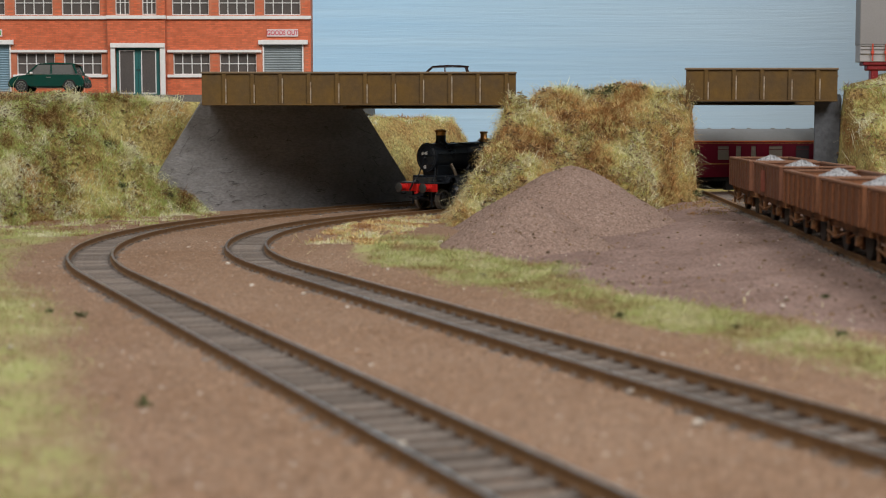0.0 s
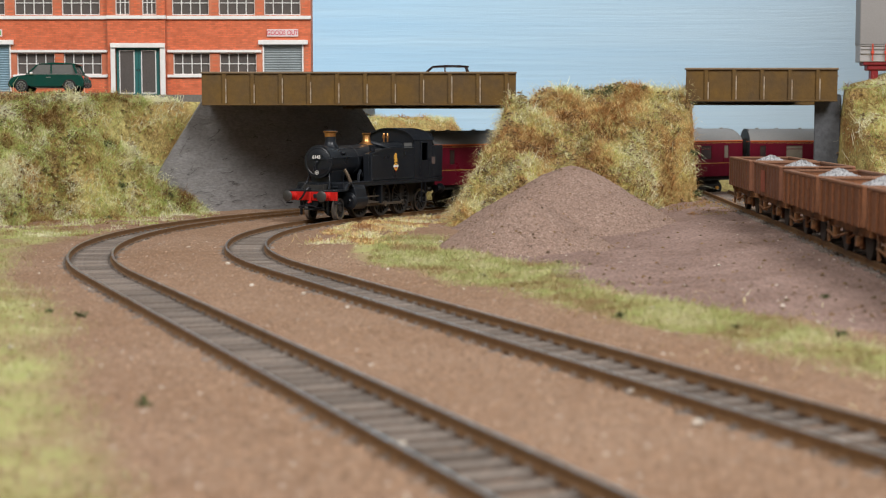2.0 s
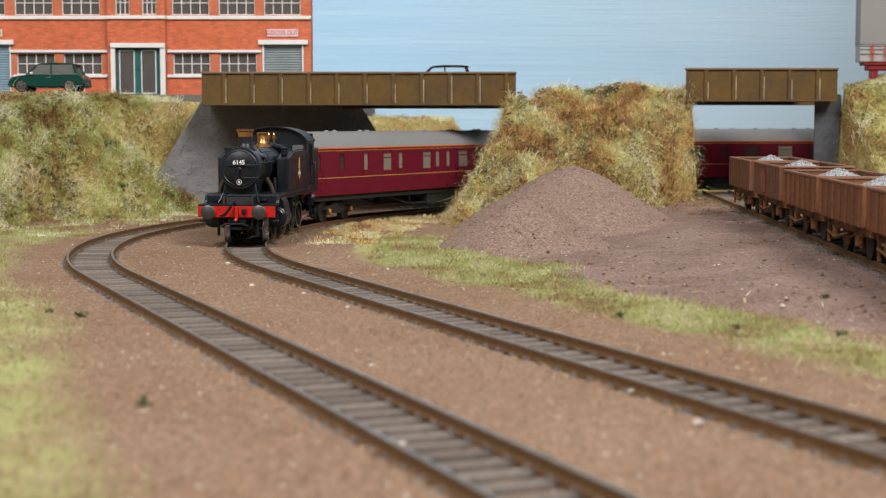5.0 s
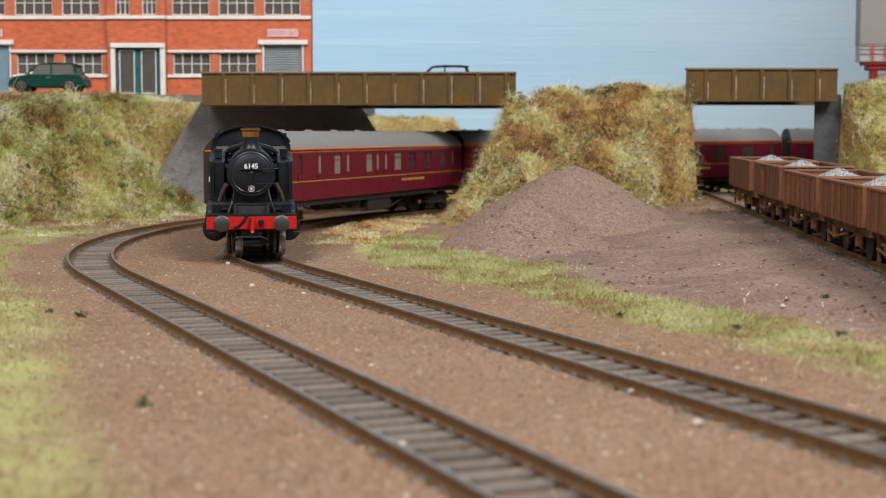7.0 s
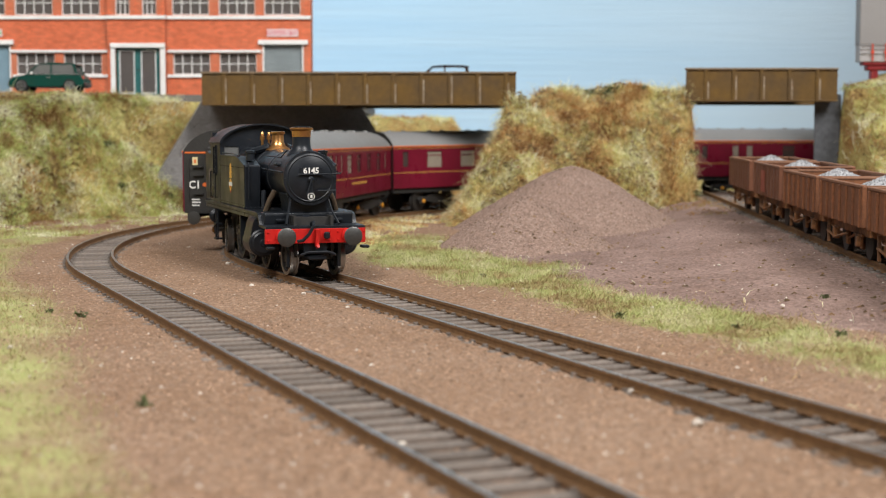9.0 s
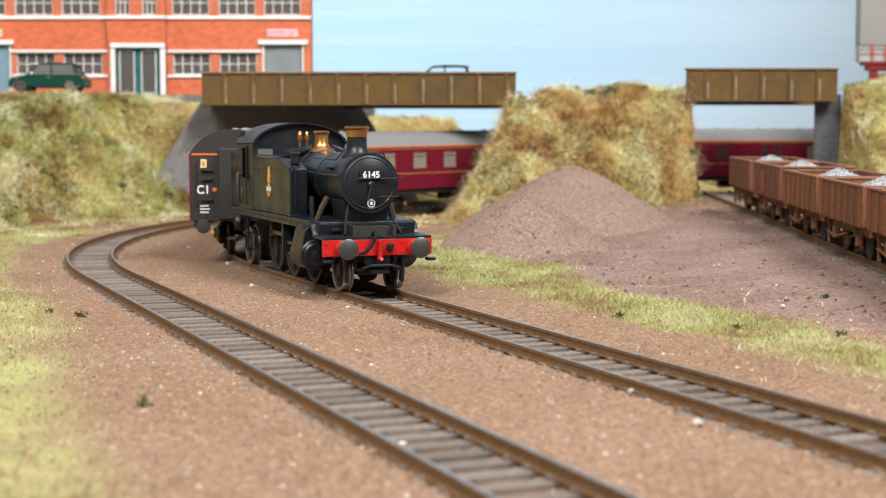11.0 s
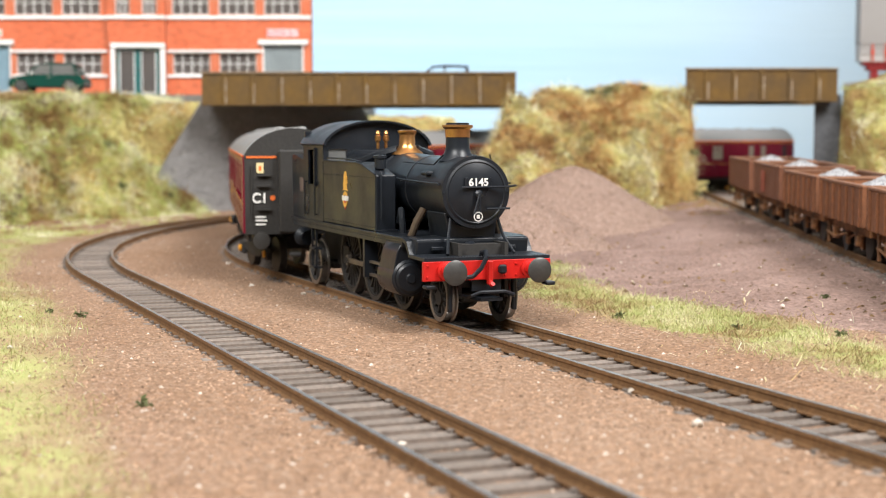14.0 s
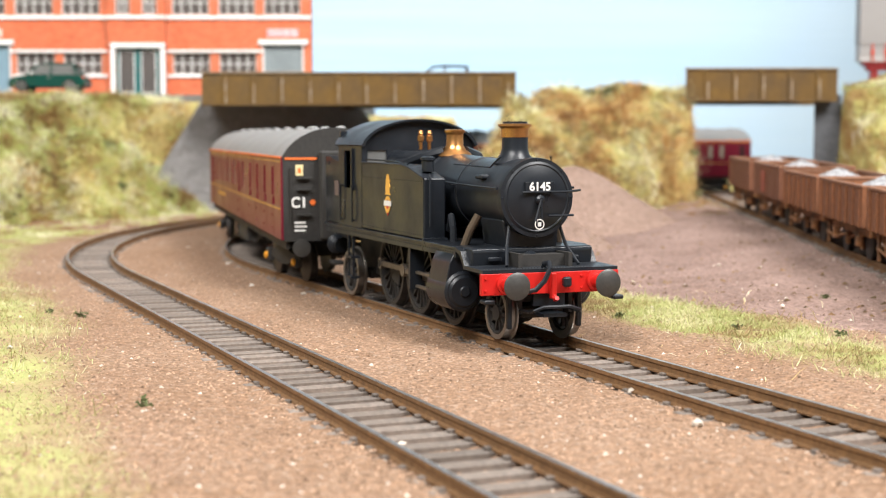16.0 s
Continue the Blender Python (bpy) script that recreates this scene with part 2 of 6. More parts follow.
M_GRASS = fibre_mat("bank_fibres", [(0.26, 0.14, 0.05), (0.44, 0.30, 0.12), (0.56, 0.55, 0.22), (0.50, 0.60, 0.19), (0.60, 0.68, 0.26), (0.74, 0.79, 0.40), (0.86, 0.85, 0.54), (0.93, 0.92, 0.72)])
M_GRASSDRY = fibre_mat("dry_bank_fibres", [(0.42, 0.21, 0.08), (0.68, 0.41, 0.17), (0.80, 0.57, 0.28), (0.86, 0.68, 0.37), (0.80, 0.67, 0.31), (0.66, 0.67, 0.25), (0.78, 0.80, 0.40), (0.93, 0.88, 0.63)])
M_GRASSGREEN = fibre_mat("green_fibres", [(0.34, 0.23, 0.12), (0.38, 0.31, 0.15), (0.41, 0.40, 0.17), (0.42, 0.46, 0.18), (0.48, 0.49, 0.22), (0.62, 0.58, 0.36)])
M_STRAW = fibre_mat("pale_straw_strands", [(0.62, 0.46, 0.22), (0.72, 0.62, 0.34), (0.80, 0.78, 0.50), (0.90, 0.88, 0.70)])
M_TANGLE = fibre_mat("brown_tangle_strands", [(0.18, 0.09, 0.032), (0.30, 0.16, 0.055), (0.40, 0.22, 0.085), (0.34, 0.28, 0.10)])
M_LITTER = mat("brown_leaf_flakes", (0.16, 0.085, 0.035), 0.85, var=0.3, island=0.6, bump=0.2, tint=(0.10, 0.085, 0.035))


# ---- building helpers ----
def part(name, bm, material, parent=None, label="", smooth=False):
    """Links a bmesh (in mm) as one mesh object, under a thing or under a part."""
    me = bpy.data.meshes.new(name)
    bmesh.ops.scale(bm, vec=(S, S, S), verts=bm.verts)
    bm.to_mesh(me)
    bm.free()
    me.materials.append(material)
    if smooth:
        me.shade_smooth()
        me.set_sharp_from_angle(angle=radians(35))
    ob = new(name, me)
    if parent:
        ob.parent = parent
    if label:
        ob["label"] = label
    return ob


def raw(name, verts, faces, material, parent=None):
    me = bpy.data.meshes.new(name)
    me.from_pydata([tuple(v) for v in np.asarray(verts, float) * S], [], faces)
    me.materials.append(material)
    ob = new(name, me)
    if parent:
        ob.parent = parent
    return ob


def share(name, me, parent, m):
    """Another object on the mesh me, a part of parent, at the local pose m."""
    ob = new(name, me)
    ob.parent = parent
    ob.matrix_basis = m
    return ob


def P(x, y, z, rz=0, rx=0, ry=0):
    return pose(x * S, y * S, z * S, rx, ry, rz)


def box(bm, x0, x1, y0, y1, z0, z1, bevel=0.0, m=None):
    b = bmesh.new()
    vs = [b.verts.new((x, y, z)) for x in (x0, x1) for y in (y0, y1) for z in (z0, z1)]
    for f in ((0, 1, 3, 2), (4, 6, 7, 5), (0, 4, 5, 1), (2, 3, 7, 6), (0, 2, 6, 4), (1, 5, 7, 3)):
        b.faces.new([vs[i] for i in f])
    if bevel:
        bmesh.ops.bevel(b, geom=b.edges[:], offset=bevel, segments=1, affect="EDGES")
    return merge(bm, b, m)


def merge(bm, b, m=None):
    if m is not None:
        bmesh.ops.transform(b, matrix=m, verts=b.verts)
    bmesh.ops.recalc_face_normals(b, faces=b.faces)
    me = bpy.data.meshes.new("tmp")
    b.to_mesh(me)
    b.free()
    bm.from_mesh(me)
    bpy.data.meshes.remove(me)
    return bm


def mm(x, y, z, rx=0, ry=0, rz=0):
    return Matrix.LocRotScale((x, y, z), Euler([radians(a) for a in (rx, ry, rz)]), None)


def lathe(bm, prof, axis="Z", m=None, seg=24, arc=(0, 360), ring=False):
    """Turns a profile of (radius, height) round an axis."""
    b = bmesh.new()
    full = arc[1] - arc[0] >= 360
    k = seg if full else seg + 1
    rings = []
    for r, h in prof:
        turn = [radians(arc[0] + (arc[1] - arc[0]) * i / seg) for i in range(k)]
        rings.append([b.verts.new((r * math.cos(a), r * math.sin(a), h)) for a in turn])
    for p, q in zip(rings, rings[1:] + (rings[:1] if ring else [])):
        for i in range(seg):
            j = (i + 1) % k
            b.faces.new((p[i], p[j], q[j], q[i]))
    if full:
        for loop in () if ring else (rings[0], rings[-1]):
            b.faces.new(loop)
        bmesh.ops.remove_doubles(b, verts=b.verts, dist=1e-4)
    t = {"Z": Matrix.Identity(4), "X": Matrix.Rotation(radians(90), 4, "Y"), "Y": Matrix.Rotation(radians(-90), 4, "X")}[axis]
    return merge(bm, b, (m or Matrix.Identity(4)) @ t)


def prism(bm, pts, h0, h1, plane="XZ", bevel=0.0, m=None):
    """An outline in a plane, drawn out along the third axis from h0 to h1."""
    b = bmesh.new()
    at = {"XZ": lambda p, h: (p[0], h, p[1]), "YZ": lambda p, h: (h, p[0], p[1]), "XY": lambda p, h: (p[0], p[1], h)}[plane]
    lo, hi = [b.verts.new(at(p, h0)) for p in pts], [b.verts.new(at(p, h1)) for p in pts]
    b.faces.new(lo)
    b.faces.new(hi[::-1])
    for i in range(len(pts)):
        j = (i + 1) % len(pts)
        b.faces.new((lo[i], lo[j], hi[j], hi[i]))
    if bevel:
        bmesh.ops.bevel(b, geom=b.edges[:], offset=bevel, segments=1, affect="EDGES")
    return merge(bm, b, m)


def tube(bm, pts, r, seg=6):
    b = bmesh.new()
    rings = []
    for i, p in enumerate(pts):
        d = (Vector(pts[min(i + 1, len(pts) - 1)]) - Vector(pts[max(i - 1, 0)])).normalized()
        u = d.orthogonal().normalized()
        if i and abs(u.dot(last)) < 0.999:
            u = (last - d * last.dot(d)).normalized()
        last = u
        w = d.cross(u)
        rings.append([b.verts.new(Vector(p) + r * (math.cos(a) * u + math.sin(a) * w)) for a in np.linspace(0, 2 * math.pi, seg, endpoint=False)])
    for p, q in zip(rings, rings[1:]):
        for i in range(seg):
            b.faces.new((p[i], p[(i + 1) % seg], q[(i + 1) % seg], q[i]))
    b.faces.new(rings[0])
    b.faces.new(rings[-1])
    return merge(bm, b)


def thing(name, m=None, label="", category="", group=""):
    ob = new(name)
    ob.empty_display_size = 0.01
    if m is not None:
        ob.matrix_basis = m
    return tagged(ob, label, category, group)


def words(name, text, size, m, material, parent, stretch=1.0, bold=0.0):
    """Lettering in the built-in font as a flat mesh, centred, facing +y of its own pose turned upright."""
    cu = bpy.data.curves.new(name, "FONT")
    cu.body, cu.size, cu.align_x, cu.align_y, cu.offset = text, size * S, "CENTER", "CENTER", bold * S
    cu.extrude = 0.00005
    tmp = bpy.data.objects.new(name, cu)
    me = bpy.data.meshes.new_from_object(tmp)
    bpy.data.objects.remove(tmp)
    bpy.data.curves.remove(cu)
    for v in me.vertices:
        v.co.x *= stretch
    me.materials.append(material)
    ob = new(name, me)
    ob.parent = parent
    ob.matrix_basis = m
    return ob


# ---- the line of the tracks ----
RAD, CX, CY, ANG = 412.0, 321.5, 688.3, radians(202.95)
NX, NY = -math.cos(ANG), -math.sin(ANG)
DX, DY = NY, -NX
TX, TY = CX - RAD * NX, CY - RAD * NY
ARC = RAD * radians(112.95)


def rise(s):
    k = min(max((-s - 330) / 320, 0), 1)
    return 3.0 * k * k * (3 - 2 * k)


def along(s, off=0.0):
    """Point and heading at s mm along the inner track, off mm outwards of it."""
    if s >= 0:
        return TX + DX * s - NX * off, TY + DY * s - NY * off, math.atan2(DY, DX)
    if s > -ARC:
        a = ANG + s / RAD
        return CX + (RAD + off) * math.cos(a), CY + (RAD + off) * math.sin(a), a + math.pi / 2
    return CX - s - ARC, CY + RAD + off, math.pi


GAUGE = 17.4
OUTER = 64.5


def track_distance(x, y):
    """Signed distance outwards from the inner track's centre line."""
    if (x - TX) * DX + (y - TY) * DY > 0:
        return -((x - TX) * NX + (y - TY) * NY)
    if x > CX and y > CY:
        return y - CY - RAD
    return math.hypot(x - CX, y - CY) - RAD


def siding(y):
    return 155.0 + (y - 476) * 0.055


# ---- setting ----
def clamp(v, a=0.0, b=1.0):
    return min(max(v, a), b)


def smooth(v):
    v = clamp(v)
    return v * v * (3 - 2 * v)


def nz(x, y, scale, k=0.0):
    return noise.noise(Vector((x / scale, y / scale, k)))


def is_yard(x, y):
    q = -track_distance(x, y)
    return q > (76 if y < 480 else 76 + 18 * clamp((y - 480) / 60)) + 9 * nz(x, y, 40) and x > 15 and y < 1000


def siding_z(y):
    return 5.0 + (y - 476) * 0.014


def ground_z(x, y):
    o = track_distance(x, y)
    z = -2.4 + 0.45 * nz(x, y, 9, 3) + 0.3 * nz(x, y, 3.1, 5)
    for c in (0, OUTER):
        if abs(o - c) < 11:
            z -= 1.3 * smooth((10.2 - abs(o - c)) / 2.5)
        elif abs(o - c) < 17:
            z -= 0.35 * smooth((17 - abs(o - c)) / 5) * (0.5 + nz(x, y, 14, 8))
    if 16 < o < 48:
        z += 0.9 * smooth(min(o - 16, 49 - o) / 10)
    if o < -16:
        z += 1.2 * smooth((-o - 16) / 14) + 1.2 * nz(x, y, 30, 1) * smooth((-o - 16) / 20)
    if o > 82:
        z += 1.0 * smooth((o - 82) / 25) + 1.8 * nz(x, y, 30, 2) * smooth((o - 82) / 25)
    if -o > 46 and x > 20:
        e = siding(y) - x
        z += 1.4 * nz(x, y, 55, 7) * smooth((-o - 46) / 30)
        z += (siding_z(y) - 3.2 - z) * smooth((95 - e) / 75) * smooth((-o - 46) / 30)
        z += 0.7 * nz(x, y, 6, 7) + 0.8 * nz(x, y * 2.2, 16, 9) - 0.9 * smooth((0.07 - abs(nz(x, y * 2, 34, 19))) / 0.07)
    if -14 < o < 14 and y > 850 and x > 60:
        z += rise(-600)
    return z


def turf_amount(x, y):
    """How thickly the green turf covers the ground, 0 to 1, with soft ragged edges."""
    o = track_distance(x, y)
    if o < 0:
        lo, hi = 39 + 9 * nz(x, y, 38, 21), (75 if y < 470 else 75 + 20 * clamp((y - 470) / 60)) + 10 * nz(x, y, 30, 22)
        k = smooth((-o - lo + 8) / 18) * smooth((hi + o + 6) / 16) * smooth((720 - y) / 60) if x > -40 else 0.0
        return k * clamp(1.0 + 0.9 * nz(x, y, 18, 23)) * clamp((165 - x) / 75, 0.3, 1)
    k = smooth((o - 83 - 0.1 * clamp(430 - y, 0, 300) - 11 * nz(x, y, 40, 31)) / 24) * smooth((790 - y) / 60)
    return k * clamp(1.0 + 0.7 * nz(x, y, 24, 32))


def strip(x, y):
    return x > -30 and random.random() < turf_amount(x, y)


def verge(x, y):
    return track_distance(x, y) > 60 and random.random() < turf_amount(x, y)


def steps(a, b, c, d, fine, coarse):
    """Grid lines from a to d, fine between b and c."""
    return np.unique(np.r_[np.arange(a, b, coarse), np.arange(b, c, fine), np.arange(c, d + 1, coarse)])


def sheet(name, xs, ys, height, material, parent=None):
    v = [(x, y, height(x, y)) for y in ys for x in xs]
    n = len(xs)
    f = [(j * n + i, j * n + i + 1, (j + 1) * n + i + 1, (j + 1) * n + i) for j in range(len(ys) - 1) for i in range(n - 1)]
    ob = raw(name, v, f, material, parent)
    ob.data.shade_smooth()
    return ob


ground = sheet("ground", steps(-900, -230, 260, 900, 3.2, 30), steps(40, 150, 1130, 1700, 3.2, 30), ground_z, M_EARTH)
tagged(ground, "brown scatter-covered baseboard of a model railway", "ground", kind="structure")
ground.data.materials.append(M_YARD)
turf = ground.data.attributes.new("turf", "FLOAT", "POINT")
turf.data.foreach_set("value", [turf_amount(v.co.x / S, v.co.y / S) for v in ground.data.vertices])
for p in ground.data.polygons:
    x, y = p.center.x / S, p.center.y / S
    if is_yard(x, y):
        p.material_index = 1

# the hall around the layout
bm = bmesh.new()
for b in ((-3000, 3000, 3500, 3560, -900, 1900), (-3000, 3000, -2560, -2500, -900, 1900), (-3060, -3000, -2500, 3500, -900, 1900), (3000, 3060, -2500, 3500, -900, 1900)):
    box(bm, *b)
tagged(part("wall_hall", bm, M_WALLROOM), "plain white hall walls", "wall", kind="structure")
tagged(part("ceiling", box(bmesh.new(), -3000, 3000, -2500, 3500, 1900, 1960), M_WALLROOM), "plain white hall ceiling", "ceiling", kind="structure")
tagged(part("floor", box(bmesh.new(), -3000, 3000, -2500, 3500, -960, -900), M_BOARD), "plain grey hall floor", "floor", kind="structure")

bm = bmesh.new()
box(bm, -890, 890, 60, 1690, -70, -14)
tagged(part("baseboard", bm, M_BOARD), "plain grey baseboard under the layout", "board", kind="structure")
for x in (-840, 840):
    for y in (120, 1620):
        tagged(part("trestle_leg", box(bmesh.new(), x - 25, x + 25, y - 25, y + 25, -900, -70, 2), M_BOARD), "plain grey square leg under the baseboard", "leg", "baseboard legs")

# painted sky board with a rounded corner
bm = bmesh.new()
# the unseen right return runs forward to y 560 to shade the right side
line = [(-900, 1330), (-300, 1330), (250, 1330)] + [(250 + 260 * math.sin(radians(a)), 1070 + 260 * math.cos(radians(a))) for a in range(8, 91, 8)] + [(512, 560)]
lo = [bm.verts.new((x, y, -20)) for x, y in line]
hi = [bm.verts.new((x, y, 420)) for x, y in line]
lo2 = [bm.verts.new((x + 6, y + 6, -20)) for x, y in line]
hi2 = [bm.verts.new((x + 6, y + 6, 420)) for x, y in line]
for i in range(len(line) - 1):
    bm.faces.new((lo[i], hi[i], hi[i + 1], lo[i + 1]))
    bm.faces.new((lo2[i], lo2[i + 1], hi2[i + 1], hi2[i]))
    bm.faces.new((hi[i], hi2[i], hi2[i + 1], hi[i + 1]))
tagged(part("backdrop", bm, M_BACK, smooth=True), "board painted pale blue with visible brush strokes", "backdrop", kind="structure")

# ---- tracks ----
RAILPROF = [(-0.45, 0), (0.45, 0), (0.45, -0.75), (0.2, -1.0), (0.2, -2.0), (0.95, -2.25), (0.95, -2.55), (-0.95, -2.55), (-0.95, -2.25), (-0.2, -2.0), (-0.2, -1.0), (-0.45, -0.75)]


def rail(parent, off, s0, s1):
    ss = np.r_[np.arange(s0, min(s1, 0), 12), np.arange(0, s1 + 1, 30)]
    v, f, k = [], [], len(RAILPROF)
    for s in ss:
        x, y, h = along(s, off)
        for a, z in RAILPROF:
            v.append((x - math.sin(h) * -a, y + math.cos(h) * -a, z + rise(s)))
    for i in range(len(ss) - 1):
        for j in range(k):
            f.append((i * k + j, i * k + (j + 1) % k, (i + 1) * k + (j + 1) % k, (i + 1) * k + j))
    ob = raw("rail", v, f, M_RAILSIDE, parent)
    ob.data.materials.append(M_RAILTOP)
    for i, p in enumerate(ob.data.polygons):
        if i % k == 0:
            p.material_index = 1
    return ob


def sleeper_mesh():
    bm = bmesh.new()
    box(bm, -1.6, 1.6, -12.6, 12.6, -4.2, -2.55, 0.2)
    for y in (-GAUGE / 2, GAUGE / 2):
        for e in (-1.35, 1.35):
            box(bm, -0.7, 0.7, y + e - 0.55, y + e + 0.55, -2.58, -1.95, 0.12)
    bmesh.ops.scale(bm, vec=(S, S, S), verts=bm.verts)
    me = bpy.data.meshes.new("sleeper")
    bm.to_mesh(me)
    bm.free()
    me.materials.append(M_SLEEPER)
    return me


SLEEPER = sleeper_mesh()


def railway_track(off, s0, s1, label):
    t = tagged(new("railway_track"), label, "track", "running lines")
    rail(t, off - GAUGE / 2, s0, s1)
    rail(t, off + GAUGE / 2, s0, s1)
    s = s1
    while s > s0:
        x, y, h = along(s, off)
        share("sleeper", SLEEPER, t, P(x, y, rise(s) + random.uniform(-0.15, 0.1), math.degrees(h) + random.uniform(-1.5, 1.5)))
        s -= 7.4 if s > 0 else 7.4 * RAD / (RAD + off)
    return t


railway_track(0, -1150, 420, "model railway track with rusty rails, curving under the bridge")
railway_track(OUTER, -1000, 420, "outer model railway track with rusty rails and grey sleepers")

t = tagged(new("siding_track"), "rusty siding rails under the wagon row", "track", "running lines")
for e in (-GAUGE / 2, GAUGE / 2):
    bm = bmesh.new()
    prism(bm, RAILPROF, 330, 960, "XZ")
    for v in bm.verts:
        v.co.x += siding(v.co.y) + e
        v.co.z += siding_z(v.co.y)
    part("rail", bm, M_RAILSIDE, t)
y = 340
while y < 955:
    share("sleeper", SLEEPER, t, P(siding(y), y, siding_z(y), 87))
    y += 9.2

# ---- banks ----
ROAD = 75.5


def bank_left(x, y):
    wall = 907 + (x + 192) * 0.837
    yf = 742 + (wall - 742) * smooth((x + 268) / 74)
    yf += 10 * nz(x, y, 60, 11) * clamp((-195 - x) / 30)
    k = clamp((y - yf) / max(905 - yf, 16))
    lump = clamp((-172 - x) / 26)
    apron = clamp(11 + (-161 - x) * 0.9, 0, 54) * smooth((y - wall + 44) / 40) * smooth((x + 245) / 25)
    return max(-6 + apron * (1 + 0.3 * nz(x, y, 12, 3)), bank_left_face(x, y, k, lump))


def bank_left_face(x, y, k, lump):
    return -6 + 76 * smooth(k) ** 0.9 * clamp((-147 - x) / 4) + (16 * nz(x, y, 40, 4) + 10 * nz(x, y, 17, 14)) * lump * math.sin(math.pi * k) + 3.5 * nz(x, y, 8, 9) * clamp(k * 4) * lump


def bank_mid(x, y):
    q = -track_distance(x, y)
    side = min(clamp((q - 24) / 52) ** 1.5, clamp((x - 2) / 45) ** 1.25)
    yf = 772 + max(x - 40, 0) * 0.95 + 8 * nz(x, y, 40, 12)
    k = clamp((y - yf) / max(908 - yf, 15))
    r = clamp((159 - x) / 3)
    h = 82 * min(side, k ** 0.8) * r
    if y > 905:
        h *= clamp((side - 0.02) * 20)
    return -6 + h + (11 * nz(x, y, 26, 6) + 8 * nz(x, y, 11, 8) + 3 * nz(x, y, 5, 9)) * clamp(h / 20) * clamp((82 - h) / 8 + 0.35)


def bank_far(x, y):
    o = track_distance(x, y)
    return -6 + 66 * smooth((o - 88) / 55) * clamp((52 - x) / 45) + 4 * nz(x, y, 22, 3)


def bank_right(x, y):
    k = clamp((y - 800 + 10 * nz(x, y, 40, 2)) / 110)
    r = smooth((x - 247 - 0.3 * max(y - 914, 0)) / 6)
    return -6 + (82 + 0.30 * clamp(x - 262, 0, 60)) * k ** 0.8 * r + (4 * nz(x, y, 22, 5) + 2 * nz(x, y, 8, 1)) * k * r


def bank_back(x, y):
    return -6 + 17 * smooth((y - 1150) / 30) * smooth((1250 - y) / 40) + 3 * nz(x, y, 18, 2)


banks = []
for name, fn, xs, ys, label in (
        ("bank_left", bank_left, np.r_[np.arange(-640, -270, 12), np.arange(-270, -141, 3.2)], np.r_[np.arange(700, 970, 3.4), 1015], "grass-covered scenic bank below the factory road"),
        ("bank_mid", bank_mid, np.arange(-10, 161, 3.4), np.r_[np.arange(760, 930, 3.4), np.arange(930, 1011, 20)], "dry grass-covered bank between the two bridges"),
        ("bank_far", bank_far, np.arange(-70, 75, 4.5), np.arange(1040, 1230, 4.5), "grassy cutting side behind the bridge"),
        ("bank_back", bank_back, np.arange(60, 500, 6), np.arange(1140, 1262, 6), "low grassy ridge behind the far line"),
        ("bank_right", bank_right, np.r_[np.arange(246, 300, 3), np.arange(300, 470, 12)], np.r_[np.arange(790, 925, 4.5), np.arange(930, 1041, 36)], "grass-covered bank beside the right abutment")):
    b = sheet(name, xs, ys, fn, M_SOIL)
    tagged(b, label.replace("the right abutment", "a dark abutment"), "embankment", kind="structure")
    banks.append(b)


def heap(x, y):
    def cone(px, py, h, rx, ry):
        d = math.hypot((x - px) / rx, (y - py) / ry)
        return h * (clamp(1.1 - math.sqrt(d * d + 0.012)) * 0.9 + 0.1 * (1 - smooth(d / 2.1)))
    z = max(cone(67, 758, 38.2, 60, 52), cone(37, 640, 25.6, 39, 42))
    return -4.7 + z * 0.98 + 0.5 * nz(x, y, 5, 2) + 0.25 * nz(x, y, 2, 2) + 1.0 * nz(x, y, 17, 3) * clamp(z / 6)


tagged(sheet("gravel_heap", np.arange(-35, 172, 2.2), np.arange(560, 905, 2.8), heap, M_HEAP), "double-peaked heap of pinkish brown sand", "gravel heap", kind="stuff")

# ---- bridges ----
def solid_line(name, foot, top, thick, material, label):
    """A leaning slab between a foot line and a top line."""
    bm = bmesh.new()
    a = [bm.verts.new(p) for p in (*foot, *top[::-1])]
    b = [bm.verts.new((p[0] - thick * 0.3, p[1] + thick, p[2])) for p in (*foot, *top[::-1])]
    bm.faces.new(a)
    bm.faces.new(b[::-1])
    for i in range(4):
        bm.faces.new((a[i], a[(i + 1) % 4], b[(i + 1) % 4], b[i])[::-1])
    bmesh.ops.recalc_face_normals(bm, faces=bm.faces)
    bmesh.ops.subdivide_edges(bm, edges=bm.edges[:], cuts=10, use_grid_fill=True)
    for v in bm.verts:
        v.co.y += 1.2 * noise.noise(v.co / 22)
    return tagged(part(name, bm, material), label, "wall", kind="structure")


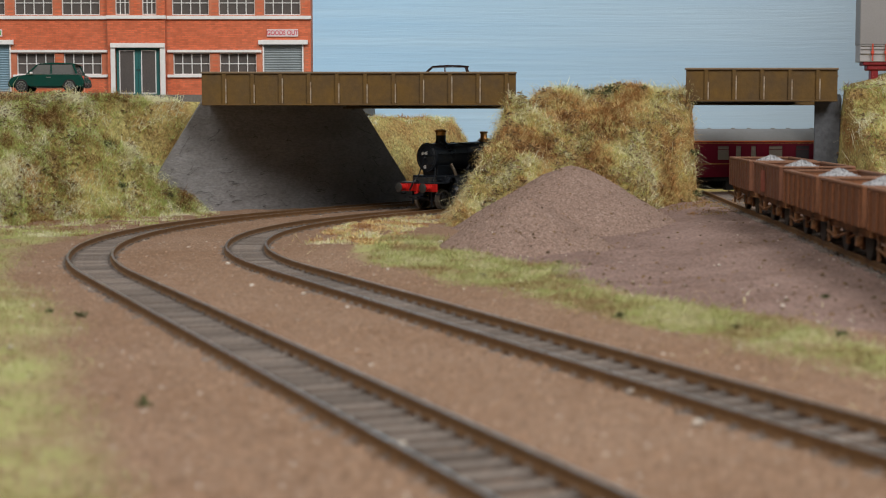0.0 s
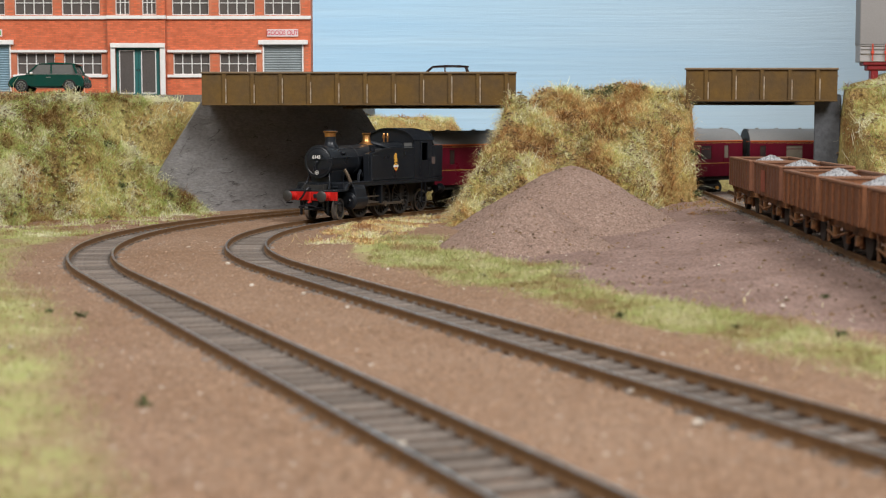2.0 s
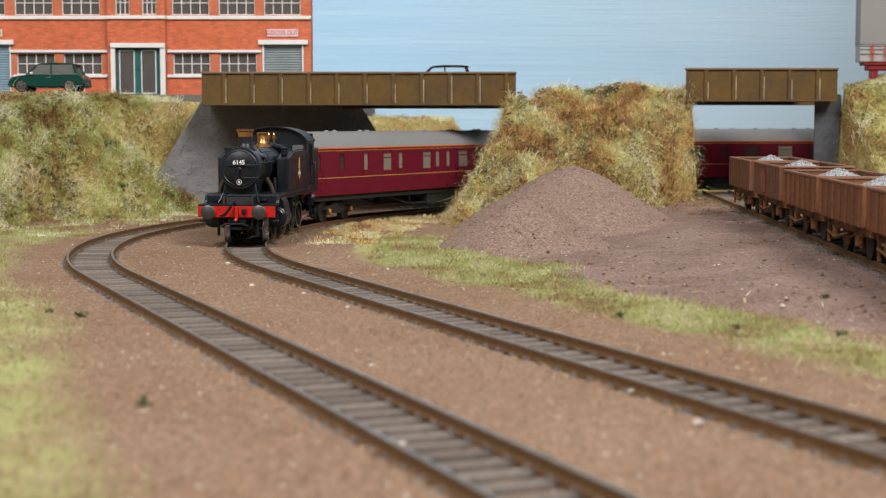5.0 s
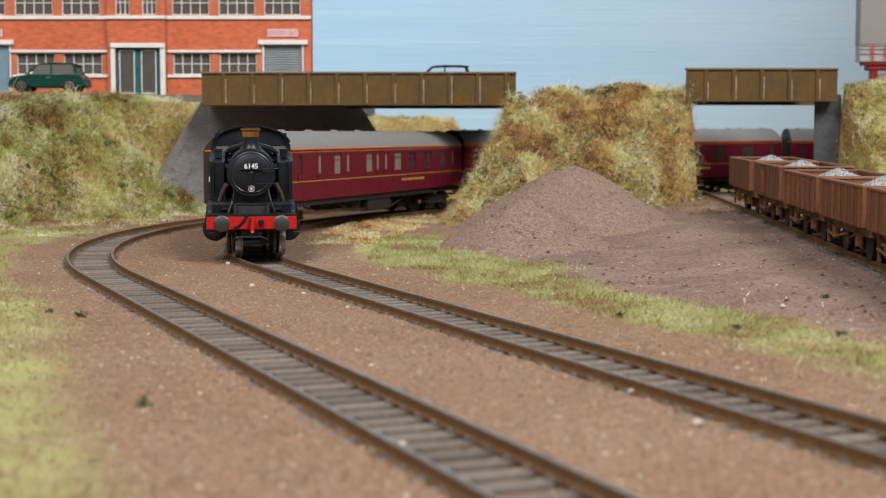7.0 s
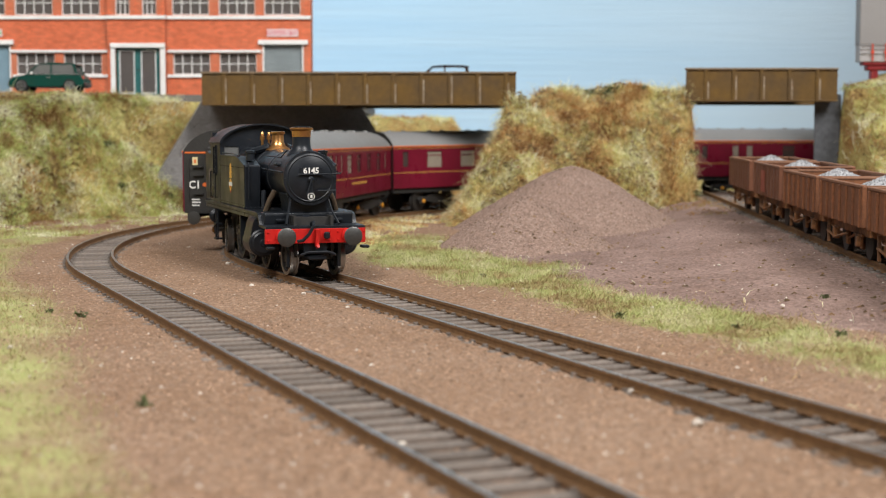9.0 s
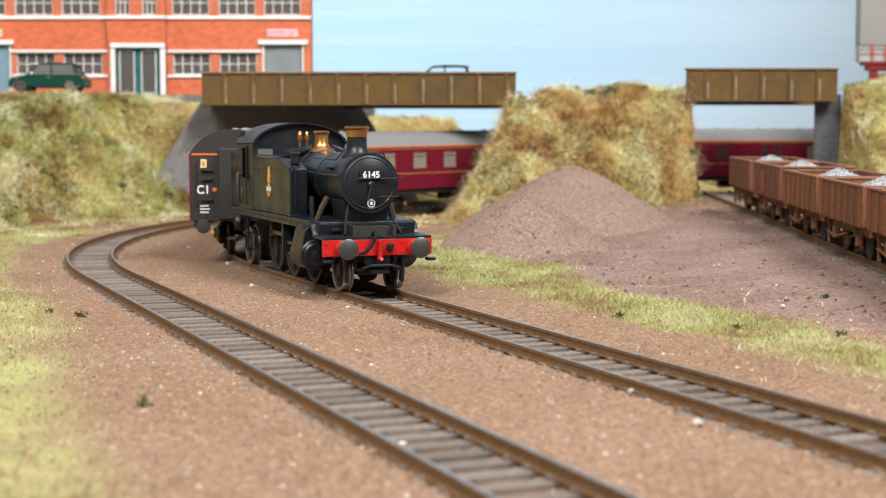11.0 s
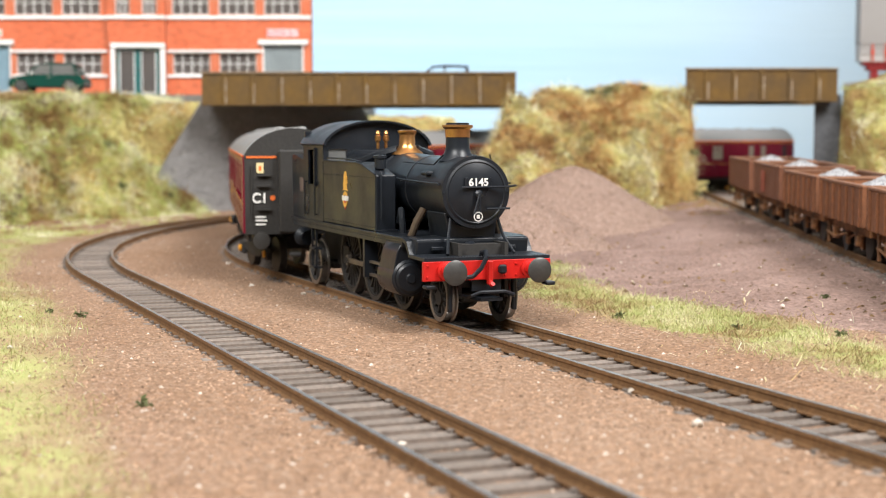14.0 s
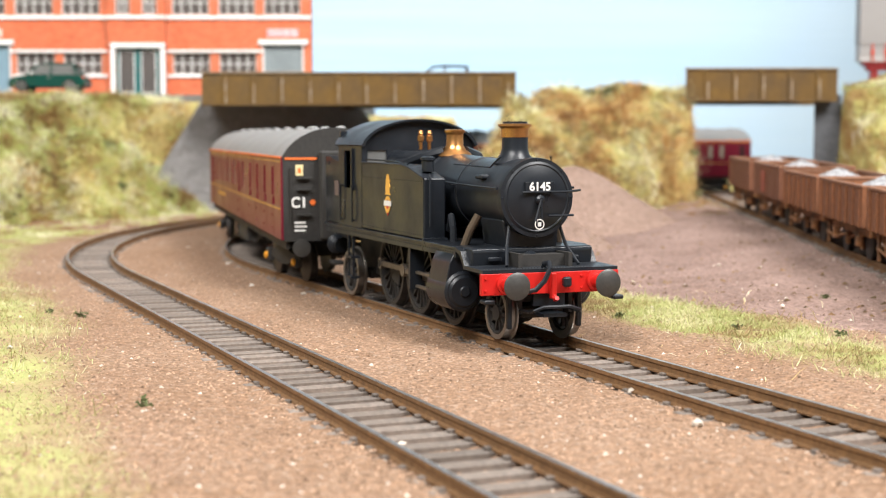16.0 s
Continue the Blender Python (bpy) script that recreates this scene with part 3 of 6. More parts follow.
solid_line("wall_abutment", [(-196, 900, -5), (-14, 1052, -5)], [(-151, 930, 76), (-62, 1016, 76)], 6, M_CONCRETE, "cracked grey painted abutment wall with sloping ends")
def crack_lines():
    g = random.Random(17)
    f0, f1, t0, t1 = Vector((-196, 900, -5)), Vector((-14, 1052, -5)), Vector((-151, 930, 76)), Vector((-62, 1016, 76))
    n = Vector((0.64, -0.77, 0))
    v, f = [], []
    for _ in range(70):
        a, b = g.uniform(0.03, 0.95), g.uniform(0.03, 0.75)
        w, d = g.uniform(0.06, 0.2), g.uniform(-0.5, 0.5)
        prev = None
        for _ in range(g.randint(4, 10)):
            p = (f0.lerp(f1, a)).lerp(t0.lerp(t1, a), b) + n * 0.9
            if prev:
                k = len(v)
                side = Vector((0, 0, 1)) * w
                v += [prev - side, p - side, p + side, prev + side]
                f.append((k, k + 1, k + 2, k + 3))
            prev = p
            d += g.uniform(-0.9, 0.9)
            a, b = a + 0.011 * math.cos(d) * g.choice((1, 1, -1)), b + 0.022 * math.sin(d)
            if not (0.02 < a < 0.97 and 0.02 < b < 0.95):
                break
    tagged(raw("crack_marks", v, f, M_CRACK, bpy.data.objects["wall_abutment"]), "dark cracks in the paint", kind="stuff")


crack_lines()
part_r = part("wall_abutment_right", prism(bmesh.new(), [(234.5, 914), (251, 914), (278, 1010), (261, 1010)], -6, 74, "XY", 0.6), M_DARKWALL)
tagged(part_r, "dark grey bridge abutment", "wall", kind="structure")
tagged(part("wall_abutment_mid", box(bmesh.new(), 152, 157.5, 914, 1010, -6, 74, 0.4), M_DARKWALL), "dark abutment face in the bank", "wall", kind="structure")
bm = bmesh.new()
box(bm, -640, -62, 1013, 1320, 66, ROAD - 0.3)
box(bm, -640, -215, 925, 1013, 66, ROAD - 0.3)
box(bm, -215, -150, 966, 1013, 66, ROAD - 0.35)
tagged(part("road_yard", bm, M_ROAD), "grey card road in front of the factory", "road", kind="structure")


def girder_bridge(x0, x1, y0, y1, z0, z1, pitch, first, label, skew=0.0):
    g = thing("girder_bridge", P(0, 0, 0), label, "bridge", "plate girder bridges")
    front, end = x0, x1
    for y, s in ((y0, -1), (y1, 1)):
        x0, x1 = (front, end) if s < 0 else (front + skew, end + skew * 1.5)
        part("girder_plate", box(bmesh.new(), x0, x1, min(y, y + s * 1.2), max(y, y + s * 1.2), z0, z1 - 1.2), M_GIRDER, g)
        part("top_flange", box(bmesh.new(), x0 - 0.4, x1 + 0.4, y - 2.4, y + 2.4, z1 - 1.2, z1, 0.2), M_GIRDERTOP, g, "light brown flange")
        part("bottom_flange", box(bmesh.new(), x0, x1, y - 2.2, y + 2.2, z0 - 0.9, z0 + 0.1, 0.15), M_GIRDER, g)
        x = first
        while x < x1 - 1:
            if x < x0 + 1:
                x += pitch
                continue
            part("stiffener", box(bmesh.new(), x - 1.2, x + 1.2, *sorted((y + s * 1.2, y + s * 2.2)), z0 + 0.1, z1 - 1.2, 0.15), M_GIRDER, g)
            if s < 0:
                bm = bmesh.new()
                box(bm, x + 0.85, x + 1.6, y - 2.32, y - 2.15, z0 + 0.4, z1 - random.uniform(2.5, 9))
                part("paint_streak", bm, M_STREAK, g, "pale worn edge")
            x += pitch
    part("deck", box(bmesh.new(), x0, end, y0 + 0.5, y1 - 0.5, z0 + 1, ROAD), M_ROAD, g, "grey card deck")
    return g


girder_bridge(-150.5, 45.5, 905, 1010, 67.6, 87.6, 17.6, -136.5, "brown plate girder road bridge over the curved tracks")
girder_bridge(151.6, 246, 905, 1010, 70, 90, 17.4, 164.0, "short brown plate girder bridge over the siding", 19.0)


# ---- factory ----
BY = 1015.0


def fx(px):
    return (px - 784) * 0.3965


def fz(py):
    return 47.6 + (240.9 - py) * 0.3935


def factory():
    f = thing("factory_building", P(0, 0, 0), "orange-red brick factory with white trims and metal windows", "building")
    L = -640
    R = fx(551)
    ZB, ZT = ROAD - 0.2, 185.0
    openings = []
    win = [(32, 99, 93, 132), (115, 182, 93, 132), (308, 373, 93, 132), (390, 455, 93, 132)]
    top = [(-55, 13, -60, 27), (30, 97, -60, 27), (113, 180, -60, 27), (307, 372, -60, 27), (389, 453, -60, 27), (469, 533, -60, 27)]
    bay = [(209, 234, -60, 27), (256, 281, -60, 27)]
    far = [(-130, -65, 93, 132), (-215, -150, 93, 132), (-140, -75, -60, 27), (-225, -160, -60, 27)]
    doors = [(466, 538, 78, 163), (-60, 22, 78, 163)]

    def cut_wall(x0, x1, y0, y1, z0, z1, holes, name):
        """A wall with real openings: strips round each hole."""
        bm = bmesh.new()
        xs = sorted({x0, x1, *[h[0] for h in holes], *[h[1] for h in holes]})
        zs = sorted({z0, z1, *[h[2] for h in holes], *[h[3] for h in holes]})
        for a, b in zip(xs, xs[1:]):
            run = None
            for c, d in zip(zs, zs[1:]):
                solid = not any(h[0] <= a and b <= h[1] and h[2] <= c and d <= h[3] for h in holes)
                if solid:
                    run = (run[0], d) if run else (c, d)
                if (not solid or d == zs[-1]) and run:
                    box(bm, a, b, y0, y1, *run)
                    run = None
        bmesh.ops.remove_doubles(bm, verts=bm.verts, dist=1e-4)
        return part(name, bm, M_BRICK, f, "orange-red printed brick")

    hole = lambda w: (fx(w[0]), fx(w[1]), max(fz(w[3]), ZB), min(fz(w[2]), ZT - 2))
    holes = [hole(w) for w in win + top + far + doors]
    BX0, BX1 = fx(195), fx(296)
    cut_wall(L, R, BY, BY + 4, ZB, ZT, [h for h in holes], "wall")
    bayholes = [hole(w) for w in bay] + [(fx(208), fx(286), ZB, fz(84))]
    cut_wall(BX0, BX1, BY - 3.2, BY - 0.01, ZB, ZT, bayholes, "wall")
    part("wall", box(bmesh.new(), R - 4, R, BY + 4, BY + 14, ZB, ZT), M_BRICK, f, "orange-red side wall")
    part("wall", box(bmesh.new(), L, R, BY + 14, BY + 16, ZB, ZT), M_BRICK, f)
    part("roof", box(bmesh.new(), L, R, BY + 4, BY + 14, ZT - 3, ZT), M_ROAD, f, "flat grey roof")
    # brick courses stand proud of the joints
    random.seed(5)
    v, fc = [], []
    def course(x0, x1, z0, z1, y, hs):
        r = 0
        z = z0
        while z < z1 - 0.8:
            x = x0 - (2.1 if r % 2 else 0)
            while x < x1:
                a, b = max(x, x0), min(x + 3.9, x1)
                if b - a > 0.5 and not any(h[0] - 0.3 < b and a < h[1] + 0.3 and h[2] - 0.3 < z + 0.95 and z < h[3] + 0.3 for h in hs):
                    n = len(v)
                    v.extend([(a, y, z), (b, y, z), (b, y, z + 0.95), (a, y, z + 0.95), (a, y - 0.14, z), (b, y - 0.14, z), (b, y - 0.14, z + 0.95), (a, y - 0.14, z + 0.95)])
                    fc.extend([(n + 4, n + 5, n + 6, n + 7), (n, n + 1, n + 5, n + 4), (n + 3, n + 7, n + 6, n + 2), (n, n + 4, n + 7, n + 3), (n + 1, n + 2, n + 6, n + 5)])
                x += 4.2
            z += 1.25
            r += 1
    allh = holes + [(BX0, BX1, ZB, ZT)]
    course(fx(-20), R, ZB, 142, BY, allh)
    course(BX0, BX1, ZB, 142, BY - 3.2, bayholes)
    ob = raw("brickwork", v, fc, M_BRICKS, f)
    tagged(ob, kind="stuff")

    def window(w, y, cols, rows):
        x0, x1, z0, z1 = hole(w)
        wd = part("window", box(bmesh.new(), x0, x1, y + 2.2, y + 2.8, z0, z1), M_PANE, f, "dark glazed metal window with white bars")
        bm = bmesh.new()
        box(bm, x0, x0 + 0.6, y + 1.2, y + 2.2, z0, z1)
        box(bm, x1 - 0.6, x1, y + 1.2, y + 2.2, z0, z1)
        box(bm, x0, x1, y + 1.25, y + 2.15, z1 - 0.6, z1)
        box(bm, x0, x1, y + 1.25, y + 2.15, z0, z0 + 0.7)
        part("frame", bm, M_TRIM, wd, "white frame")
        for i in range(1, cols):
            x = x0 + (x1 - x0) * i / cols
            part("glazing_bar", box(bmesh.new(), x - 0.27, x + 0.27, y + 1.4, y + 2.2, z0, z1), M_TRIM, wd, "white bar")
        for i in range(1, rows):
            z = z0 + (z1 - z0) * i / rows
            part("glazing_bar", box(bmesh.new(), x0, x1, y + 1.5, y + 2.19, z - 0.27, z + 0.27), M_TRIM, wd, "white bar")
    for w in win:
        window(w, BY, 4, 2)
    for w in top + far:
        window(w, BY, 4, 4)
    for w in bay:
        window(w, BY - 3.2, 3, 4)
    # white bands and lintels
    def band(name, a, b, c, d, y, dep=1.6):
        part(name, box(bmesh.new(), fx(a), fx(b), y - dep, y + 0.02, fz(d), fz(c), 0.15), M_TRIM, f, "white trim")
    band("string_course", -400, 193, 28.5, 34.5, BY)
    band("string_course", 298, 552, 28.5, 34.5, BY)
    band("string_course", 193, 298, 28.5, 34.5, BY - 3.2)
    band("lintel", 22, 193, 88.5, 93, BY)
    band("lintel", 298, 464, 88.5, 93, BY)
    band("sill", 26, 193, 132, 137, BY)
    band("sill", 298, 460, 132, 137, BY)
    band("lintel", 459, 546, 71, 79, BY, 2.4)
    band("lintel", -70, 28, 71, 79, BY, 2.4)
    band("door_hood", 200, 296, 77, 85, BY - 3.2, 2.2)
    band("door_jamb", 200, 208, 85, 168, BY - 3.2, 1.2)
    band("door_jamb", 287, 296, 85, 168, BY - 3.2, 1.2)
    # roller shutters
    for d, m, lab in ((doors[0], M_SHUTTER, "grey ribbed roller shutter"), (doors[1], M_SHUTTERBLUE, "pale blue ribbed roller shutter")):
        x0, x1, z0, z1 = hole(d)
        pts = [(0.9, z0)]
        z = z0
        while z < z1 - 0.1:
            pts += [(0.9, z), (0.15, z + 0.9), (0.15, z + 1.3), (0.9, z + 1.6)]
            z += 1.7
        pts += [(0.9, z1), (2.2, z1), (2.2, z0)]
        bm = bmesh.new()
        prism(bm, [(BY + 1.2 + a, b) for a, b in pts[1:]], x0, x1, "YZ")
        part("roller_shutter", bm, m, f, lab)
        bm = bmesh.new()
        box(bm, x0, x0 + 1.0, BY - 0.2, BY + 1.2, z0, z1)
        box(bm, x1 - 1.0, x1, BY - 0.2, BY + 1.2, z0, z1)
        part("shutter_guide", bm, M_TRIM, f, "white guide rails")
    # teal double door
    for a, b in ((209, 247), (247.5, 285)):
        d = part("door_leaf", box(bmesh.new(), fx(a), fx(b), BY - 1.6, BY - 0.7, ZB, fz(85)), M_TEAL, f, "teal door leaf with tall glass")
        x0, x1 = fx(a) + 2.6, fx(b) - 3.0
        bm = bmesh.new()
        for q in ((x0 - 0.6, x0, ZB + 2, fz(89)), (x1, x1 + 0.6, ZB + 2, fz(89)), (x0, x1, fz(89) - 0.6, fz(89)), (x0, x1, ZB + 2, ZB + 2.6)):
            box(bm, q[0], q[1], BY - 2.1, BY - 1.55, q[2], q[3])
        part("glazing_frame", bm, M_TRIM, d, "white glazing frame")
        part("pane", box(bmesh.new(), x0, x1, BY - 1.75, BY - 1.58, ZB + 2.6, fz(89) - 0.6), M_PANE, d)
    for a in (245.3, 249.2):
        part("door_knob", lathe(bmesh.new(), [(0.55, 0), (0.55, 0.4), (0.3, 0.6)], "Y", mm(fx(a), BY - 2.3, fz(124)), 8), M_UNDER, f)
    # signs
    sg = part("sign", box(bmesh.new(), fx(474), fx(529), BY - 1.1, BY - 0.3, fz(65), fz(52), 0.1), M_SIGNPINK, f, "pale sign with red capitals")
    words("lettering", "GOODS OUT", 4.6, P(fx(501.5), BY - 1.16, fz(58.8), 0, 90), M_SIGNRED, sg, 0.80, 0.06)
    sg = part("sign", box(bmesh.new(), fx(-50), fx(8), BY - 1.1, BY - 0.3, fz(65), fz(52), 0.1), M_SIGNPINK, f, "pale sign with green capitals")
    words("lettering", "IN", 4.6, P(fx(1.5), BY - 1.16, fz(58.8), 0, 90), M_SIGNGREEN, sg, 0.9, 0.06)
    return f


M_BRICKS = mat("printed_brick_faces", (0.68, 0.165, 0.07), 0.75, var=0.1, fine=260, coarse=30, bump=0.1, tint=(0.60, 0.135, 0.055), island=0.15)
factory()


# ---- cars ----
def hatchback(m, paint, roofpaint, label, open_glass):
    """A small model hatchback, 48 long; nose at -x."""
    c = thing("model_car", m, label, "car", "cars on the road")
    W = 10.6
    side = [(-24, 3.2)]
    for cx in (-15.5, 15.2):
        side += [(cx - 4.9 * math.cos(a), 3.0 + 5.6 * math.sin(a)) for a in np.linspace(0, math.pi, 9)]
    side += [(23.6, 3.0), (24.4, 6.0), (23.9, 9.0), (22.0, 11.3), (12, 11.6), (-12.0, 11.2), (-17.5, 10.6), (-21.5, 9.4), (-23.6, 7.4), (-24.3, 5.6)]
    bm = bmesh.new()
    prism(bm, side, -W, W, "XZ", 0.8)
    part("body", bm, paint, c, smooth=True)
    gh0, gh1 = [(-12.5, 11.0), (20.5, 11.2)], [(-5.2, 17.6), (17.6, 17.8)]
    # pillars and roof, glass set between them
    bm = bmesh.new()
    for s in (-1, 1):
        for (xa, xb) in ((-12.5, -5.4), (3.4, 3.2), (20.0, 17.2)):
            tube(bm, [(xa, s * (W - 0.9), 11), (xb, s * (W - 2.4), 17.6)], 0.75 if xa > 10 else 0.5, 6)
    part("pillars", bm, M_CARDARK if open_glass else paint, c, "dark window pillars")
    bm = bmesh.new()
    prism(bm, [(-6.0, 17.4), (-4.6, 18.3), (4, 18.9), (14, 18.7), (19.4, 18.2), (19.2, 17.5), (8, 17.9)], -(W - 2.0), W - 2.0, "XZ", 0.35)
    part("roof", bm, roofpaint, c, smooth=True)
    if not open_glass:
        bm = bmesh.new()
        prism(bm, [(-12.0, 11.0), (-5.4, 17.5), (17.2, 17.6), (20.0, 11.2)], -(W - 2.1), W - 2.1, "XZ")
        part("glasshouse", bm, M_CARGLASS, c, "tinted car glass")
    bm = bmesh.new()
    for x in (15.2, -15.5):
        for s in (-1, 1):
            w = part("wheel", lathe(bmesh.new(), [(2.0, -1.2), (3.9, -1.2), (4.2, -0.7), (4.2, 0.7), (3.9, 1.2), (2.0, 1.2)], "Y", mm(x, s * (W - 0.9), 4.2), 20), M_TYRE, c, "black tyre", True)
            bm2 = bmesh.new()
            lathe(bm2, [(2.9, -0.2), (2.9, 0.25), (2.5, 0.25), (2.5, -0.2)], "Y", mm(x, s * (W + 0.2), 4.2), 20, ring=True)
            for i in range(10):
                box(bm2, 0.3, 2.7, -0.15, 0.2, -0.18, 0.18, 0, mm(x, s * (W + 0.2), 4.2) @ Matrix.Rotation(radians(36 * i), 4, "Y"))
            part("rim", bm2, M_ALLOY, w, "spoked alloy rim")
    bm.free()
    for s in (-1, 1):
        part("headlight", lathe(bmesh.new(), [(0.1, -0.9), (1.3, -0.6), (1.7, 0), (1.3, 0.5)], "X", mm(-22.6, s * 7.4, 8.2, 0, 180), 12), M_ALLOY, c, "round chrome headlight", True)
        part("tail_light", box(bmesh.new(), 22.2, 24.0, s * 8.6 - 0.9, s * 8.6 + 0.9, 7.2, 10.2, 0.3), M_RAILRED, c, "red tail light")
        part("door_mirror", box(bmesh.new(), -9.6, -7.9, s * 11.3 - 1.2, s * 11.3 + 1.2, 11.4, 12.9, 0.4), M_TRIM, c, "pale door mirror")
        part("door_handle", box(bmesh.new(), 0.5, 3.4, s * 10.62 - 0.25, s * 10.62 + 0.25, 9.2, 9.7, 0.1), M_ALLOY, c, "chrome handle")
        part("waist_trim", box(bmesh.new(), -12, 21, s * 10.35 - 0.3, s * 10.35 + 0.3, 11.2, 11.7, 0.1), M_ALLOY, c, "chrome waist strip")
    part("bumper", box(bmesh.new(), 23.2, 24.8, -9, 9, 3.4, 6.2, 0.5), M_CARDARK, c, "dark bumper")
    return c


hatchback(P(-253.5, 935, ROAD), M_CARGREEN, M_CARGREEN, "dark green hatchback car parked on the road", False)
hatchback(P(-2, 965, ROAD, 0), M_CARDARK, M_CARDARK, "dark hatchback shell with empty windows on the bridge", True)


# ---- grey tower on red base ----
def tower():
    t = thing("control_tower", P(0, 0, 0), "grey panelled tower with red railings on a dark red base", "tower")
    X, Y = 287, 1000
    part("upper_panel", box(bmesh.new(), X, X + 80, Y, Y + 12, fz(80) - 0.5, 200, 0.4), M_TANKGREY, t, "flat grey panel")
    part("lower_panel", box(bmesh.new(), X + 0.3, X + 79.7, Y + 0.3, Y + 11.7, fz(111), fz(80) - 0.5, 0.3), M_TANKPALE, t, "pale grey panel")
    for py in (83, 89, 97):
        part("moulding", box(bmesh.new(), X + 0.6, X + 79, Y - 0.3, Y + 0.5, fz(py) - 0.3, fz(py) + 0.3), M_TANKGREY, t)
    for i in range(4):
        x = X + 8.5 + i * 9.2
        bm = bmesh.new()
        tube(bm, [(x, Y - 1.5, fz(110)), (x, Y - 1.5, fz(80))], 0.55)
        box(bm, x - 1.0, x + 1.0, Y - 2.3, Y - 0.7, fz(98), fz(92), 0.2)
        part("railing_post", bm, M_RAILRED, t, "red railing post")
    bm = bmesh.new()
    box(bm, X + 3, X + 70, Y + 1, Y + 11, fz(117), fz(110) - 0.1, 0.5)
    box(bm, X + 6, X + 40, Y + 2, Y + 10, fz(126), fz(116), 0.8)
    box(bm, X + 9, X + 14, Y + 3, Y + 9, 82, fz(124), 0.4)
    part("base", bm, M_TOWERRED, t, "dark red base frame")


tower()


# ---- the train ----
# distance of the engine's buffers along the track, s mm at t seconds
RUN = [(0, -415), (0.5, -380.5), (1, -347.5), (1.5, -316), (2, -285.5), (2.5, -253.5), (3, -220.5), (3.5, -189.5), (4, -160.5), (4.5, -133), (5.2, -104),
       (5.8, -83), (6.3, -66), (6.5, -57), (7, -28.5), (7.5, -5), (8, 15.5), (8.5, 34), (9, 50), (9.6, 67.5), (10.3, 87), (11, 106), (11.5, 120), (12, 134.5),
       (12.5, 148.8), (13, 162), (13.5, 174.4), (14, 185.7), (14.5, 196.2), (15, 206), (15.5, 213.8), (16, 220.5)]


def run(t):
    """Smooth distance at t (cubic through the rows)."""
    i = max(0, min(len(RUN) - 2, sum(1 for a, _ in RUN if a <= t) - 1))

    def slope(k):
        a, b = max(k - 1, 0), min(k + 1, len(RUN) - 1)
        return (RUN[b][1] - RUN[a][1]) / (RUN[b][0] - RUN[a][0])
    (t0, s0), (t1, s1) = RUN[i], RUN[i + 1]
    h, u = t1 - t0, (t - t0) / (t1 - t0)
    return (2 * u**3 - 3 * u**2 + 1) * s0 + (u**3 - 2 * u**2 + u) * h * slope(i) + (3 * u**2 - 2 * u**3) * s1 + (u**3 - u**2) * h * slope(i + 1)


def riding(s, front, back):
    """The pose of a vehicle whose origin is at s, resting on the track at front and back (mm from its origin)."""
    x0, y0, _ = along(s + front)
    x1, y1, _ = along(s + back)
    h = math.atan2(y0 - y1, x0 - x1)
    z0, z1 = rise(s + front), rise(s + back)
    p = -math.degrees(math.atan2(z0 - z1, front - back))
    k = -front
    return pose((x0 + k * math.cos(h)) * S, (y0 + k * math.sin(h)) * S, (z0 + k * (z0 - z1) / (front - back)) * S, 0, p, math.degrees(h))


def engine_pose(t):
    """The engine leans on its drivers with a little sideplay towards the outside of the curve."""
    return riding(run(t), -44, -92) @ P(-20, 0, 0, -SIDEPLAY) @ P(20, 0, 0)


SIDEPLAY = 2.0


def panel(bm, u0, u1, v0, v1, z0, z1, holes):
    """A side panel with rectangular openings (u0, u1, z0, z1)."""
    us = sorted({u0, u1, *[h[0] for h in holes], *[h[1] for h in holes]})
    zs = sorted({z0, z1, *[h[2] for h in holes], *[h[3] for h in holes]})
    for a, b in zip(us, us[1:]):
        r = None
        for c, d in zip(zs, zs[1:]):
            solid = not any(h[0] <= a and b <= h[1] and h[2] <= c and d <= h[3] for h in holes)
            if solid:
                r = (r[0], d) if r else (c, d)
            if (not solid or d == zs[-1]) and r:
                box(bm, a, b, v0, v1, *r)
                r = None
    bmesh.ops.remove_doubles(bm, verts=bm.verts, dist=1e-4)
    return bm


def disc_wheel(r, tread, spokes, bm=None):
    """A wheel about the Y axis, its outer face towards -y."""
    bm = bm or bmesh.new()
    lathe(bm, [(r - 1.1, -1.1), (r, -1.1), (r + 0.05, 0.9), (r + 0.75, 1.1), (r + 0.75, 1.5), (r - 1.1, 1.5)], "Y", None, 32, ring=True)
    return bm


def spokes(r, n):
    bm = bmesh.new()
    lathe(bm, [(1.9, -1.2), (2.0, 0.8)], "Y", None, 16)
    for i in range(n):
        box(bm, 1.5, r - 0.9, -0.55, 0.5, -0.34, 0.34, 0, Matrix.Rotation(2 * math.pi * i / n, 4, "Y"))
    lathe(bm, [(r - 1.6, -0.9), (r - 0.9, -0.9), (r - 0.9, 1.0), (r - 1.6, 1.0)], "Y", None, 32, ring=True)
    return bm


